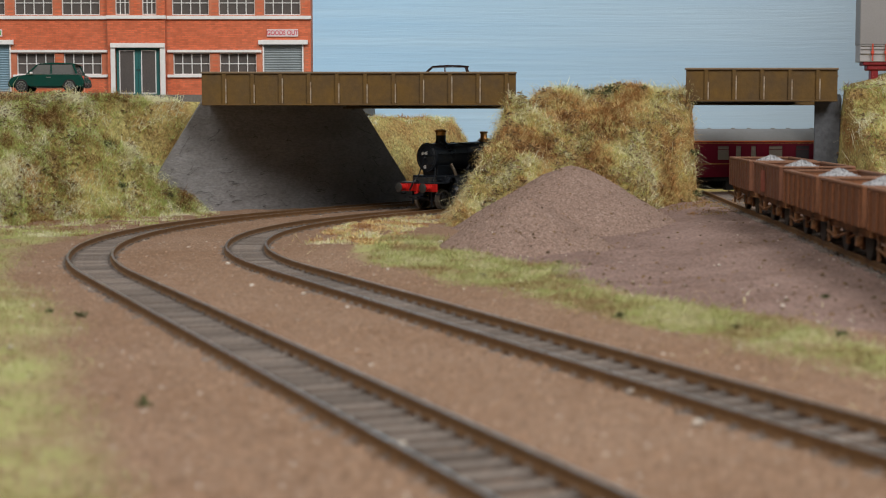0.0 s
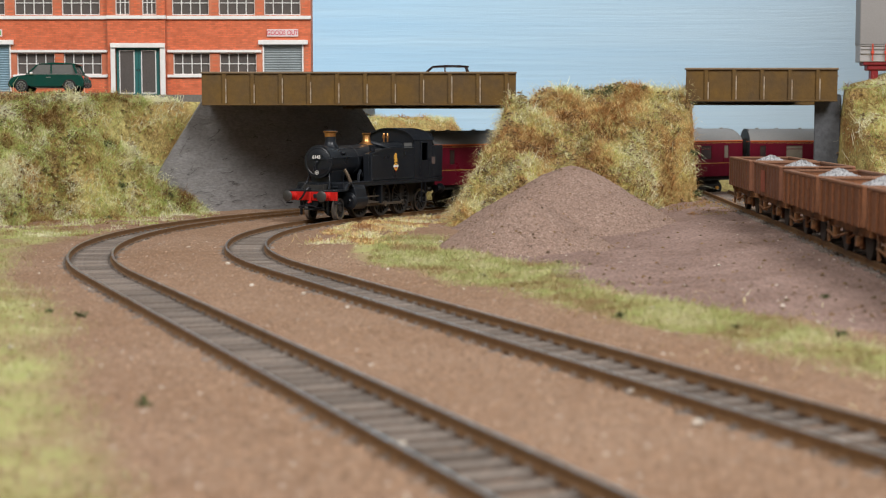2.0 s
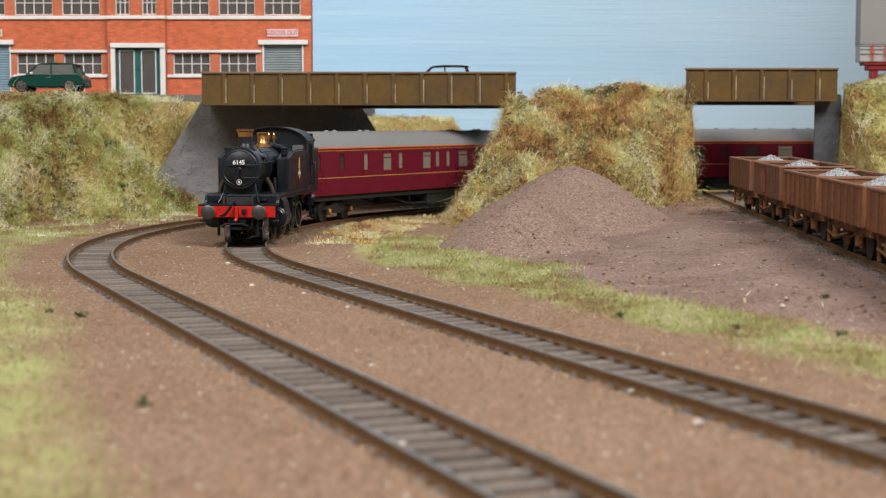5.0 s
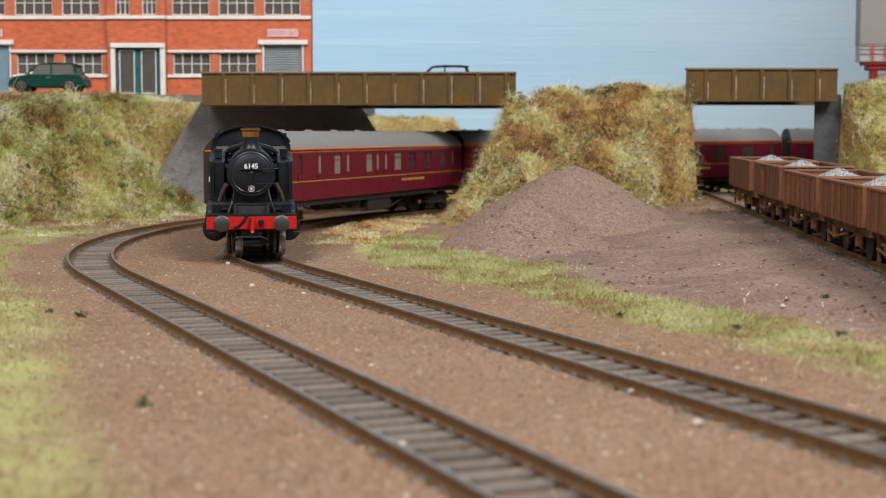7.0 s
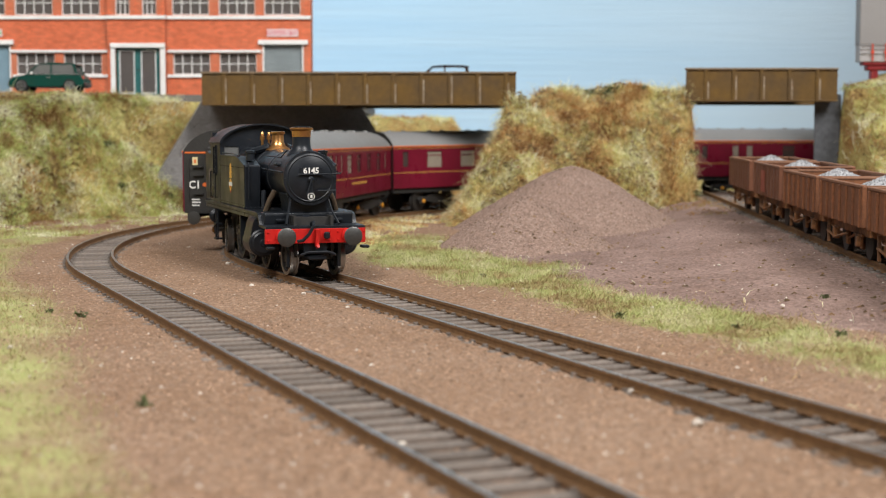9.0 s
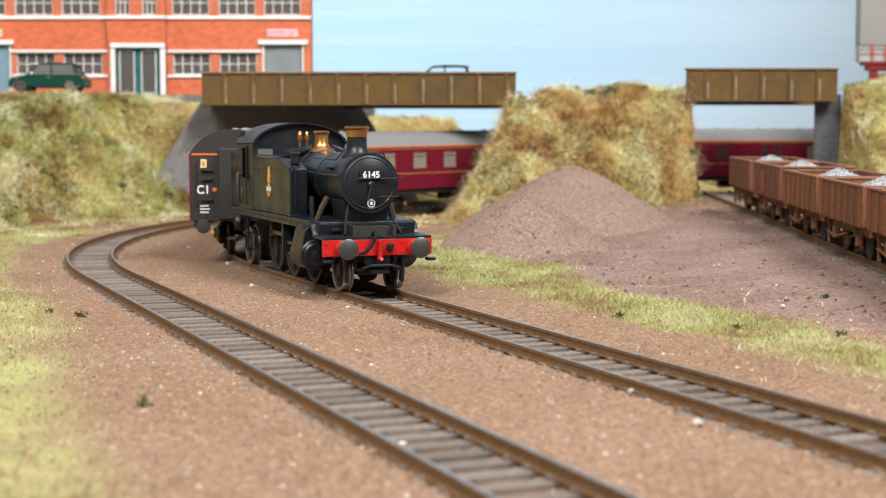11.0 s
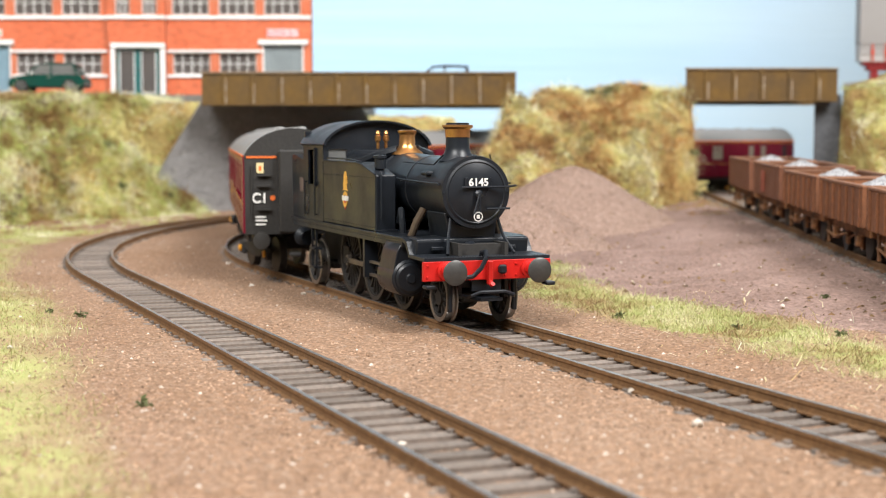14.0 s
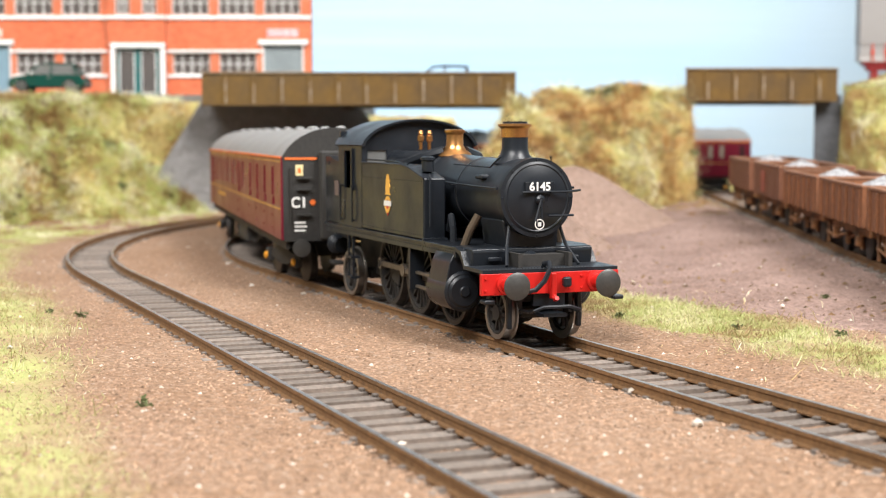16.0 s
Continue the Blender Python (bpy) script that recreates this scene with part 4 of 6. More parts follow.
def wheelset(name, parent, u, r, n, crank):
    w = part(name, lathe(bmesh.new(), [(1.1, -7), (1.1, 7)], "Y", None, 10), M_STEEL, parent, "steel axle")
    for s in (-1, 1):
        m = Matrix.Rotation(math.pi if s > 0 else 0, 4, "Z")
        bm = bmesh.new()
        merge(bm, disc_wheel(r, 0, 0), mm(0, s * 8.7, 0) @ m)
        part("tyre", bm, M_WHEELSHADE if crank else M_STEEL, w, "tyre darkened for the footplate's shade" if crank else "bright steel tyre", True)
        bm = bmesh.new()
        merge(bm, spokes(r, n), mm(0, s * 8.7, 0) @ m)
        if crank:
            a = math.pi / 2 if s > 0 else 0
            box(bm, -5.8, 0, s * 9.7 - 0.3, s * 9.7 + 0.3, -3.0, 3.0, 0.3, Matrix.Rotation(a, 4, "Y") @ mm(-1.6, 0, 0))
            lathe(bm, [(1.0, -1.4), (1.0, 1.4)], "Y", Matrix.Rotation(a, 4, "Y") @ mm(3.6, s * 11, 0), 10)
        part("spoked_centre", bm, M_UNDER, w, "black spoked wheel centre")
    w.location = (u * S, 0, r * S)
    return w


def locomotive():
    e = thing("tank_locomotive", None, "black tank engine with copper-capped chimney and red buffer beam", "locomotive")
    # smokebox, boiler, firebox
    bm = bmesh.new()
    lathe(bm, [(8.3, 0), (9.3, 0), (9.4, -0.4), (9.4, -2.0), (9.0, -2.1), (9.0, -19), (8.6, -19.2), (8.6, -20)], "X", mm(-15, 0, 33.2), 48)
    sb = part("smokebox", bm, M_BLACK, e, smooth=True)
    bm = bmesh.new()
    lathe(bm, [(8.5, -0.6), (8.45, 0.0), (7.9, 0.35), (7.6, 0.15), (6.0, 0.75), (3.5, 1.25), (0.3, 1.45)], "X", mm(-15, 0, 33.2), 48)
    dr = part("smokebox_door", bm, M_BLACK, sb, "domed black smokebox door", True)
    bm = bmesh.new()
    tube(bm, [(-13.2, -4.6, 34.6), (-12.9, 7.2, 34.6), (-13.6, 10.6, 34.9)], 0.28)
    tube(bm, [(-13.2, 2.2, 29.0), (-13.6, 8.8, 29.0)], 0.28)
    tube(bm, [(-12.6, 0, 32.8), (-12.2, -1.6, 27.8)], 0.3)
    tube(bm, [(-12.6, 0, 32.8), (-12.4, 0.1, 28.4)], 0.3)
    lathe(bm, [(1.1, 0), (1.1, 0.6), (0.5, 1.1)], "X", mm(-13.6, 0, 32.8), 10)
    part("door_furniture", bm, M_BLACK, sb, "black hinge straps and handles")
    part("number_plate", box(bmesh.new(), -14.6, -13.3, -3.7, 3.7, 34.6, 36.9, 0.04), M_BLACK, sb, "black plate with white numerals")
    words("numerals", "6145", 2.75, P(-13.24, 0, 35.75, 90, 90), M_WHITE, sb, 1.0, 0.07)
    bm = bmesh.new()
    lathe(bm, [(1.25, 0), (1.25, 0.12), (1.0, 0.12), (1.0, 0)], "X", mm(-13.55, 0, 27.0), 20, ring=True)
    box(bm, -13.6, -13.42, -0.42, 0.42, 26.5, 27.5)
    part("shed_plate", bm, M_WHITE, sb, "small oval white-rimmed plate")
    for i in range(24):
        a = radians(15 * i)
        if i % 3 == 0:
            part("rivet", lathe(bmesh.new(), [(0.28, 0), (0.2, 0.2)], "X", mm(-15.0, 8.85 * math.cos(a), 33.2 + 8.85 * math.sin(a)), 6), M_BLACK, sb)
    bm = bmesh.new()
    lathe(bm, [(8.6, 0), (8.75, -10), (9.0, -10.1), (9.0, -10.8), (8.8, -10.9), (9.6, -32), (9.9, -32.1), (9.9, -33), (9.7, -33.1), (9.8, -42)], "X", mm(-34.5, 0, 33.4), 40)
    bo = part("boiler", bm, M_BLACK, e, "tapered black boiler with bands", True)
    bm = bmesh.new()
    prism(bm, [(-9.6, 22), (-10.2, 36), (-9.4, 41.4), (-7.8, 43.4), (7.8, 43.4), (9.4, 41.4), (10.2, 36), (9.6, 22)], -98, -74, "YZ", 0.5)
    part("firebox", bm, M_BLACK, e, "square-topped black firebox", True)
    # saddle under the smokebox
    bm = bmesh.new()
    prism(bm, [(-6.5, 18), (-6.0, 21), (-7.6, 28), (7.6, 28), (6.0, 21), (6.5, 18)], -32, -18, "YZ", 0.4)
    part("saddle", bm, M_BLACK, e)
    # chimney
    bm = bmesh.new()
    lathe(bm, [(5.2, 41.0), (4.4, 42.2), (3.55, 43.2), (3.2, 44.6), (3.15, 48)], "Z", mm(-28, 0, 0), 32)
    ch = part("chimney", bm, M_BLACK, e, "black chimney with copper cap", True)
    part("cap", lathe(bmesh.new(), [(3.25, 47.3), (3.35, 49.4), (4.05, 50.0), (4.05, 50.5), (3.5, 50.6), (2.4, 50.6), (2.3, 48.5)], "Z", mm(-28, 0, 0), 32), M_BRASS, ch, "copper chimney cap", True)
    part("lip", lathe(bmesh.new(), [(3.1, 50.5), (3.0, 51.1), (2.4, 51.1), (2.4, 50.5)], "Z", mm(-28, 0, 0), 32, ring=True), M_BLACK, ch, "black rim")
    part("safety_valve_bonnet", lathe(bmesh.new(), [(4.9, 42.3), (4.2, 43.2), (3.0, 43.9), (2.35, 45.2), (2.25, 48.0), (2.7, 48.6), (2.75, 49.2), (2.2, 49.4), (1.6, 49.3), (1.5, 47.5)], "Z", mm(-68, 0, 0), 28), M_BRASS, e, "polished copper-brass bonnet", True)
    for v in (-1.3, 1.3):
        part("whistle", lathe(bmesh.new(), [(0.5, 43.2), (0.5, 45.4), (0.95, 45.6), (0.95, 47.0), (0.55, 47.4), (0.8, 47.7), (0.5, 48.6)], "Z", mm(-91, v, 0.6), 10), M_BRASS, e, "brass whistle", True)
    # pipes on the boiler
    for s in (-1, 1):
        bm = bmesh.new()
        tube(bm, [(-68, s * 3, 43.5), (-71, s * 8, 42), (-76, s * 10.5, 40.2), (-84, s * 10.5, 39.8)], 1.5, 8)
        part("top_feed_pipe", bm, M_BLACK, e, smooth=True)
        bm = bmesh.new()
        tube(bm, [(-16, s * 9.9, 35.4), (-34, s * 10.0, 35.6), (-48, s * 10.4, 36)], 0.3)
        for u in (-18, -32, -46):
            tube(bm, [(u, s * 8.4, 35.4), (u, s * 10.0, 35.5)], 0.3)
        part("boiler_handrail", bm, M_BLACK, e, "thin handrail")
        bm = bmesh.new()
        tube(bm, [(-21.5, s * 6.5, 42.8), (-24, s * 8.2, 40.2), (-46, s * 8.8, 40.6)], 0.22)
        part("ejector_rod", bm, M_BLACK, e)
        part("lubricator_cover", box(bmesh.new(), -31, -26.5, s * 8.0 - 1.4, s * 8.0 + 1.4, 37.2, 38.4, 0.4), M_BLACK, e)
        # steam pipe and frame stays
        bm = bmesh.new()
        tube(bm, [(-29.5, s * 12.6, 21.0), (-28.6, s * 11.4, 25.0), (-27.8, s * 9.6, 28.6)], 1.05, 10)
        part("steam_pipe", bm, M_STEAM, e, "bronze-tinted steam pipe", True)
        bm = bmesh.new()
        tube(bm, [(-16.5, s * 6.4, 27.0), (-15.2, s * 7.6, 22.0), (-11.5, s * 9.2, 17.6)], 0.42)
        part("frame_stay", bm, M_BLACK, e, "slim diagonal stay")
        # tank
        bm = bmesh.new()
        prism(bm, [(-46, 21.5), (-46, 37.0), (-58, 39.6), (-63, 40.2), (-97, 40.2), (-97, 21.5)], s * 11.0, s * 17.0, "XZ", 0.35)
        tk = part("side_tank", bm, M_BLACK, e, "flat black riveted side tank")
        part("tank_front_sill", box(bmesh.new(), -46.6, -45.6, *sorted((s * 10.5, s * 17.2)), 21.0, 22.0, 0.1), M_BLACK, tk)
        part("tank_filler", lathe(bmesh.new(), [(1.6, 38.6), (1.6, 41.4), (1.9, 41.5), (1.9, 42.2), (1.2, 42.4)], "Z", mm(-52, s * 13.6, 0), 12), M_BLACK, tk, smooth=True)
        bm = bmesh.new()
        tube(bm, [(-46.2, s * 15.5, 38), (-45.2, s * 15.5, 37), (-45.2, s * 15.5, 25)], 0.3)
        tube(bm, [(-46.5, s * 10, 24), (-43.5, s * 10.5, 27.5), (-41, s * 11.0, 25), (-40.5, s * 11.0, 21)], 0.9, 8)
        part("tank_pipe", bm, M_BLACK, tk, smooth=True)
        bm = bmesh.new()
        tube(bm, [(-60, s * 16.2, 40.3), (-72, s * 16.2, 41.0), (-95, s * 16.2, 41.0)], 0.25)
        part("tank_handrail", bm, M_BLACK, tk)
        # crest: a gold lion shape over a red and white roundel, as plain shapes
        part("crest", prism(bmesh.new(), [(-76.3, 31.9), (-75.2, 32.4), (-75.6, 33.8), (-75.0, 35.0), (-74.9, 36.6), (-73.9, 37.4), (-72.8, 37.1), (-72.6, 36.2), (-71.7, 35.8), (-72.3, 34.9), (-71.5, 33.9), (-72.5, 33.6), (-72.2, 32.4), (-71.4, 31.9)], *sorted((s * 17.0, s * 17.16)), "XZ"), M_CREST, tk, "gold lion shape")
        part("crest_wheel", lathe(bmesh.new(), [(2.3, -0.07), (2.3, 0.07), (1.3, 0.07), (1.3, -0.07)], "Y", mm(-73.8, s * 17.1, 29.3), 20, ring=True), M_CREST, tk, "gold wheel ring")
        part("crest_shield", prism(bmesh.new(), [(-75.3, 29.0), (-74.9, 27.4), (-73.8, 26.2), (-72.7, 27.4), (-72.3, 29.0)], *sorted((s * 17.0, s * 17.13)), "XZ"), M_RED, tk, "red shield shape")
        part("crest_band", box(bmesh.new(), -76.6, -71.0, *sorted((s * 17.0, s * 17.22)), 28.9, 30.3), M_WHITE, tk, "white band")
        v, f = [], []
        for z, u0, u1 in ((20.0, -24, -132), (22.6, -47, -96), (36.2, -47.5, -96)):
            u = u0
            while u > u1:
                k = len(v)
                y = s * (17.05 if z < 21 else 17.0)
                v += [(u - 0.22, y, z), (u, y, z - 0.22), (u + 0.22, y, z), (u, y, z + 0.22), (u, y + s * 0.16, z)]
                f += [(k, k + 1, k + 4), (k + 1, k + 2, k + 4), (k + 2, k + 3, k + 4), (k + 3, k, k + 4)]
                u -= 1.6
        tagged(raw("rivet_row", v, f, M_BLACK, e), kind="stuff")
        v, f = [], []
        for k0 in range(22):
            for u, z in ((-8.2, 17.25), (-16.4, 17.35)):
                y, k = s * (0.6 + 0.76 * k0), len(v)
                v += [(u - 0.24, y, z - 0.05), (u, y - 0.24, z - 0.05), (u + 0.24, y, z - 0.05), (u, y + 0.24, z - 0.05), (u, y, z + 0.22)]
                f += [(k, k + 1, k + 4), (k + 1, k + 2, k + 4), (k + 2, k + 3, k + 4), (k + 3, k, k + 4)]
        tagged(raw("rivet_row", v, f, M_BLACK, e), kind="stuff")
        bm = bmesh.new()
        tube(bm, [(-46, s * 17.0, 37.0), (-58, s * 17.0, 39.6), (-63, s * 17.0, 40.2), (-97, s * 17.0, 40.2)], 0.28, 6)
        part("tank_beading", bm, M_BLACK, tk)
        # footplate valance, cylinders
        part("valance", box(bmesh.new(), -132, -24, s * 16.6 - 0.4, s * 16.6 + 0.4, 18.8, 21.0), M_BLACK, e)
        bm = bmesh.new()
        lathe(bm, [(4.3, 0), (4.9, -0.5), (4.9, -13), (4.2, -13.2)], "X", mm(-24.5, s * 14.6, 10.6), 28)
        prism(bm, [(s * 10.2, 10.6), (s * 19.4, 10.6), (s * 18.0, 17.5), (s * 16.6, 20.5), (s * 10.2, 20.5)], -37.2, -25.2, "YZ", 0.2)
        cy = part("cylinder", bm, M_BLACK, e, "black cylinder with slanted cover", True)
        bm = bmesh.new()
        lathe(bm, [(4.0, 0), (3.4, 0.5), (1.4, 0.6), (1.1, 1.0)], "X", mm(-24.5, s * 14.6, 10.6), 24)
        part("cylinder_cover", bm, M_BLACK, cy, "round end cover", True)
        for z in (8.4, 12.0):
            part("slide_bar", box(bmesh.new(), -57.4, -37, s * 14.6 - 0.5, s * 14.6 + 0.5, z, z + 0.7), M_ROD, e, "dull steel slide bar")
        part("guide_bracket", box(bmesh.new(), -59, -57.5, *sorted((s * 12.5, s * 16.5)), 8, 20), M_BLACK, e)
        # cab side, with its doorway
        bm = bmesh.new()
        panel(bm, -119, -96.6, *sorted((s * 16.4, s * 17.1)), 21.5, 44.8, [(-113.5, -104.5, 32.5, 43.4)])
        cb = part("cab_side", bm, M_BLACK, e, "black cab side with open doorway")
        part("door_edge", box(bmesh.new(), -104.9, -104.0, s * 17.3 - 0.5, s * 17.3 + 0.5, 32, 44), M_BLACK, cb)
        for u in (-103.2, -114.6):
            bm = bmesh.new()
            tube(bm, [(u, s * 17.9, 23), (u, s * 17.9, 33.5)], 0.28)
            tube(bm, [(u, s * 17.0, 23.4), (u, s * 18, 23.4)], 0.25)
            tube(bm, [(u, s * 17.0, 33.2), (u, s * 18, 33.2)], 0.25)
            part("cab_handrail", bm, M_BLACK, cb)
        part("works_plate", box(bmesh.new(), -122.5, -118.5, s * 17.25 - 0.1, s * 17.25 + 0.1, 30, 34.4), M_PLATE, e, "small brown-grey plate")
        # steps
        for u in (-108.5,):
            bm = bmesh.new()
            box(bm, u - 2.4, u - 1.9, s * 16.6 - 0.3, s * 16.6 + 0.3, 6.5, 20)
            box(bm, u + 1.9, u + 2.4, s * 16.6 - 0.3, s * 16.6 + 0.3, 6.5, 20)
            for z in (6.3, 12.2):
                box(bm, u - 2.6, u + 2.6, s * 16.3 - 1.2, s * 16.3 + 1.6, z, z + 0.6)
            part("cab_steps", bm, M_BLACK, e)
        # buffers
        b = part("buffer", lathe(bmesh.new(), [(2.4, -7.2), (2.4, -6.2), (1.75, -6.0), (1.75, -2.6), (1.2, -2.6), (1.2, -1.0)], "X", mm(0, s * 11.4, 14), 20), M_RED, e, "red buffer stock", True)
        part("head", lathe(bmesh.new(), [(1.2, -1.2), (3.1, -0.8), (3.2, -0.45), (2.6, -0.1), (0.1, 0.05)], "X", mm(0, s * 11.4, 14), 24), M_BUFFER, b, "dark steel buffer head", True)
        bm = bmesh.new()
        lathe(bm, [(2.4, 7.2), (1.7, 6), (1.4, 2), (3.1, 1), (3.1, 0.4), (0.1, 0)], "X", mm(-141, s * 11.4, 14), 16)
        part("rear_buffer", bm, M_BLACK, e, smooth=True)
        part("guard_iron", box(bmesh.new(), -11.5, -10.2, s * 8.9 - 0.6, s * 8.9 + 0.6, 3.0, 12.0, 0.2), M_BLACK, e)
        part("beam_bracket", box(bmesh.new(), -10, -6.6, s * 16.4 - 0.3, s * 16.4 + 2.4, 9.4, 10.4, 0.3), M_BLACK, e)
    # cab front with round-topped windows, roof, bunker
    arc = [(17.2 * math.sin(radians(a)) * 1.0, 44.6 + 7.4 * (math.cos(radians(a)) - math.cos(radians(80))) / (1 - math.cos(radians(80)))) for a in range(-80, 81, 10)]
    bm = bmesh.new()
    panel(bm, -17.0, 17.0, -97.2, -96.4, 36.0, 44.4, [(-15.4, -9.6, 37.0, 43.6), (9.6, 15.4, 37.0, 43.6)])
    for v in bm.verts:
        v.co.x, v.co.y = v.co.y, v.co.x
    bmesh.ops.recalc_face_normals(bm, faces=bm.faces)
    prism(bm, [(-17, 44.3)] + arc[1:-1] + [(17, 44.3)], -97.2, -96.4, "YZ")
    cf = part("cab_front", bm, M_BLACK, e, "black cab front with spectacle windows")
    for s in (-1, 1):
        part("spectacle_glass", box(bmesh.new(), -97.0, -96.8, s * 12.5 - 3, s * 12.5 + 3, 36.9, 43.7), M_CARGLASS, cf, "clear pane")
    bm = bmesh.new()
    outer = [(a * 1.04, b + 0.5) for a, b in arc]
    prism(bm, outer + arc[::-1], -121, -94.6, "YZ")
    part("cab_roof", bm, M_BLACK, e, "curved black cab roof", True)
    part("cab_back", box(bmesh.new(), -120, -119, -16.4, 16.4, 21.5, 49), M_BLACK, e)
    part("backhead", box(bmesh.new(), -104, -98, -9, 9, 22, 41, 0.6), M_UNDER, e, "dark boiler backhead")
    bm = bmesh.new()
    prism(bm, [(-119.5, 21.5), (-119.5, 40.5), (-124, 40.5), (-130.5, 41.6), (-134, 41.6), (-134, 37), (-133, 34), (-133, 21.5)], -16.8, 16.8, "XZ", 0.4)
    part("bunker", bm, M_BLACK, e, "black coal bunker")
    # footplates
    bm = bmesh.new()
    box(bm, -134, -24, -17.2, 17.2, 20.6, 21.4, 0.15)
    prism(bm, [(-24.2, 21.4), (-24.2, 20.6), (-21, 19.6), (-19.4, 17.8), (-18.6, 16.6), (-7.0, 16.4), (-7.0, 17.2), (-18, 17.4), (-18.7, 18.6), (-20.4, 20.6)], -17.2, 17.2, "XZ")
    part("footplate", bm, M_BLACK, e, "black footplate stepping down to the beam")
    bm = bmesh.new()
    prism(bm, [(-23.5, 17.0), (-23.5, 21.4), (-17.2, 21.4), (-16.8, 20.8), (-17.4, 17.2)], -15.6, 15.6, "XZ", 0.3)
    for v in (-10, -5, 5, 10):
        box(bm, -17.4, -16.2, v - 1.7, v + 1.7, 18.3, 19.3, 0.2)
    part("cylinder_casing", bm, M_BLACK, e, "black casing with lifting eyes")
    bb = part("buffer_beam", box(bmesh.new(), -8.2, -6.9, -17.4, 17.4, 11.4, 16.4, 0.15), M_RED, e, "bright red riveted buffer beam")
    for v in np.r_[-16.4:-4.5:3.0, 4.7:17:3.0]:
        for z in (12.5, 15.3):
            if abs(abs(v) - 11.4) > 2.6:
                part("rivet", lathe(bmesh.new(), [(0.34, 0), (0.25, 0.3)], "X", mm(-6.9, v, z), 6), M_RED, bb)
    bm = bmesh.new()
    box(bm, -6.9, -5.6, 0.2 - 0.7, 0.2 + 0.7, 10.2, 16.2, 0.2)
    tube(bm, [(-6, 0.2, 11), (-5.0, 0.2, 10.2), (-4.2, 0.2, 10.6)], 0.6)
    part("coupling_hook", bm, M_RED, bb, "red drawhook plate")
    bm = bmesh.new()
    tube(bm, [(-9, -1.2, 16.6), (-8.2, -1.2, 18.2), (-6.0, -1.0, 18.6), (-4.4, -1.4, 17.4), (-4.2, -3.0, 14.6), (-4.6, -5.0, 12.6), (-5.6, -6.6, 12.2)], 0.6, 8)
    part("vacuum_hose", bm, M_BLACK, e, "black curved vacuum hose", True)
    part("hose_stand", lathe(bmesh.new(), [(1.7, 0), (1.9, 1.2), (1.2, 2.6), (0.4, 3.0)], "X", mm(-17, -1.2, 18.8), 14), M_BLACK, e, smooth=True)
    part("lamp_bracket", box(bmesh.new(), -6.9, -5.2, 2.6, 4.6, 12.9, 15.2, 0.4), M_BLACK, bb, "black bracket")
    # tension-lock coupling loop low at the front
    bm = bmesh.new()
    tube(bm, [(-11, -6.4, 7.4), (-5, -6.2, 7.4), (-3.8, -5.8, 7.8), (-3.8, -3.4, 8.6), (-3.8, 3.4, 8.6), (-3.8, 5.8, 7.8), (-5, 6.2, 7.4), (-11, 6.4, 7.4)], 0.45)
    box(bm, -14, -4.5, -3.0, 3.0, 6.2, 7.0)
    box(bm, -9, -8, -4, 4, 8.5, 11.4)
    part("coupling", bm, M_BLACK, e, "black wire coupling loop")
    bm = bmesh.new()
    for s in (-1, 1):
        box(bm, -130, -10, s * 6.4 - 0.5, s * 6.4 + 0.5, 6.5, 20.5)
    box(bm, -128, -12, -6.4, 6.4, 9, 20)
    part("frames", bm, M_UNDER, e, "dull black frames")
    # running gear
    moving = {}
    moving["drivers"] = [wheelset("driving_wheelset", e, u, 10.6, 18, True) for u in (-44, -69, -92)]
    for key, u, r in (("pony", -17, 6.2), ("trailer", -120, 7.0)):
        tr = part(key + "_truck", box(bmesh.new(), -5, 5, -5.5, 5.5, 5.2, 8.0, 0.5), M_UNDER, e, "black truck frame")
        w = wheelset(key + "_wheelset", tr, 0, r, 10, False)
        moving[key] = (tr, w, u, r)
    moving["rods"] = []
    for s in (-1, 1):
        bm = bmesh.new()
        box(bm, -92, -44, s * 11.6 - 0.35, s * 11.6 + 0.35, -0.75, 0.75, 0.1)
        for u in (-44, -69, -92):
            lathe(bm, [(1.6, -0.6), (1.6, 0.6)], "Y", mm(u, s * 11.6, 0), 14)
        rod = part("coupling_rod", bm, M_ROD, e, "dull steel coupling rod")
        bm = bmesh.new()
        box(bm, 0, 27, s * 12.9 - 0.35, s * 12.9 + 0.35, -0.7, 0.7, 0.1)
        lathe(bm, [(1.7, -0.6), (1.7, 0.6)], "Y", mm(0, s * 12.9, 0), 14)
        lathe(bm, [(1.4, -0.6), (1.4, 0.6)], "Y", mm(27, s * 12.9, 0), 14)
        con = part("connecting_rod", bm, M_ROD, e, "dull steel connecting rod")
        bm = bmesh.new()
        box(bm, -2.2, 2.2, s * 14.2 - 1.2, s * 14.2 + 0.8, -1.4, 1.4, 0.2)
        tube(bm, [(0, s * 14.6, 0), (14, s * 14.6, 0)], 0.45, 8)
        cross = part("crosshead", bm, M_STEEL, e, "steel crosshead and piston rod")
        moving["rods"].append((s, rod, con, cross))
    return e, moving


M_STEAM = mat("bronzed_pipe", (0.16, 0.12, 0.085), 0.4, 0.6, var=0.15)
M_CREST = mat("crest_gold", (0.78, 0.42, 0.07), 0.5, var=0.1, bump=0)
M_PLATE = mat("worn_plate", (0.14, 0.10, 0.09), 0.6, var=0.3, fine=2000, coarse=500)
ENGINE, GEAR = locomotive()


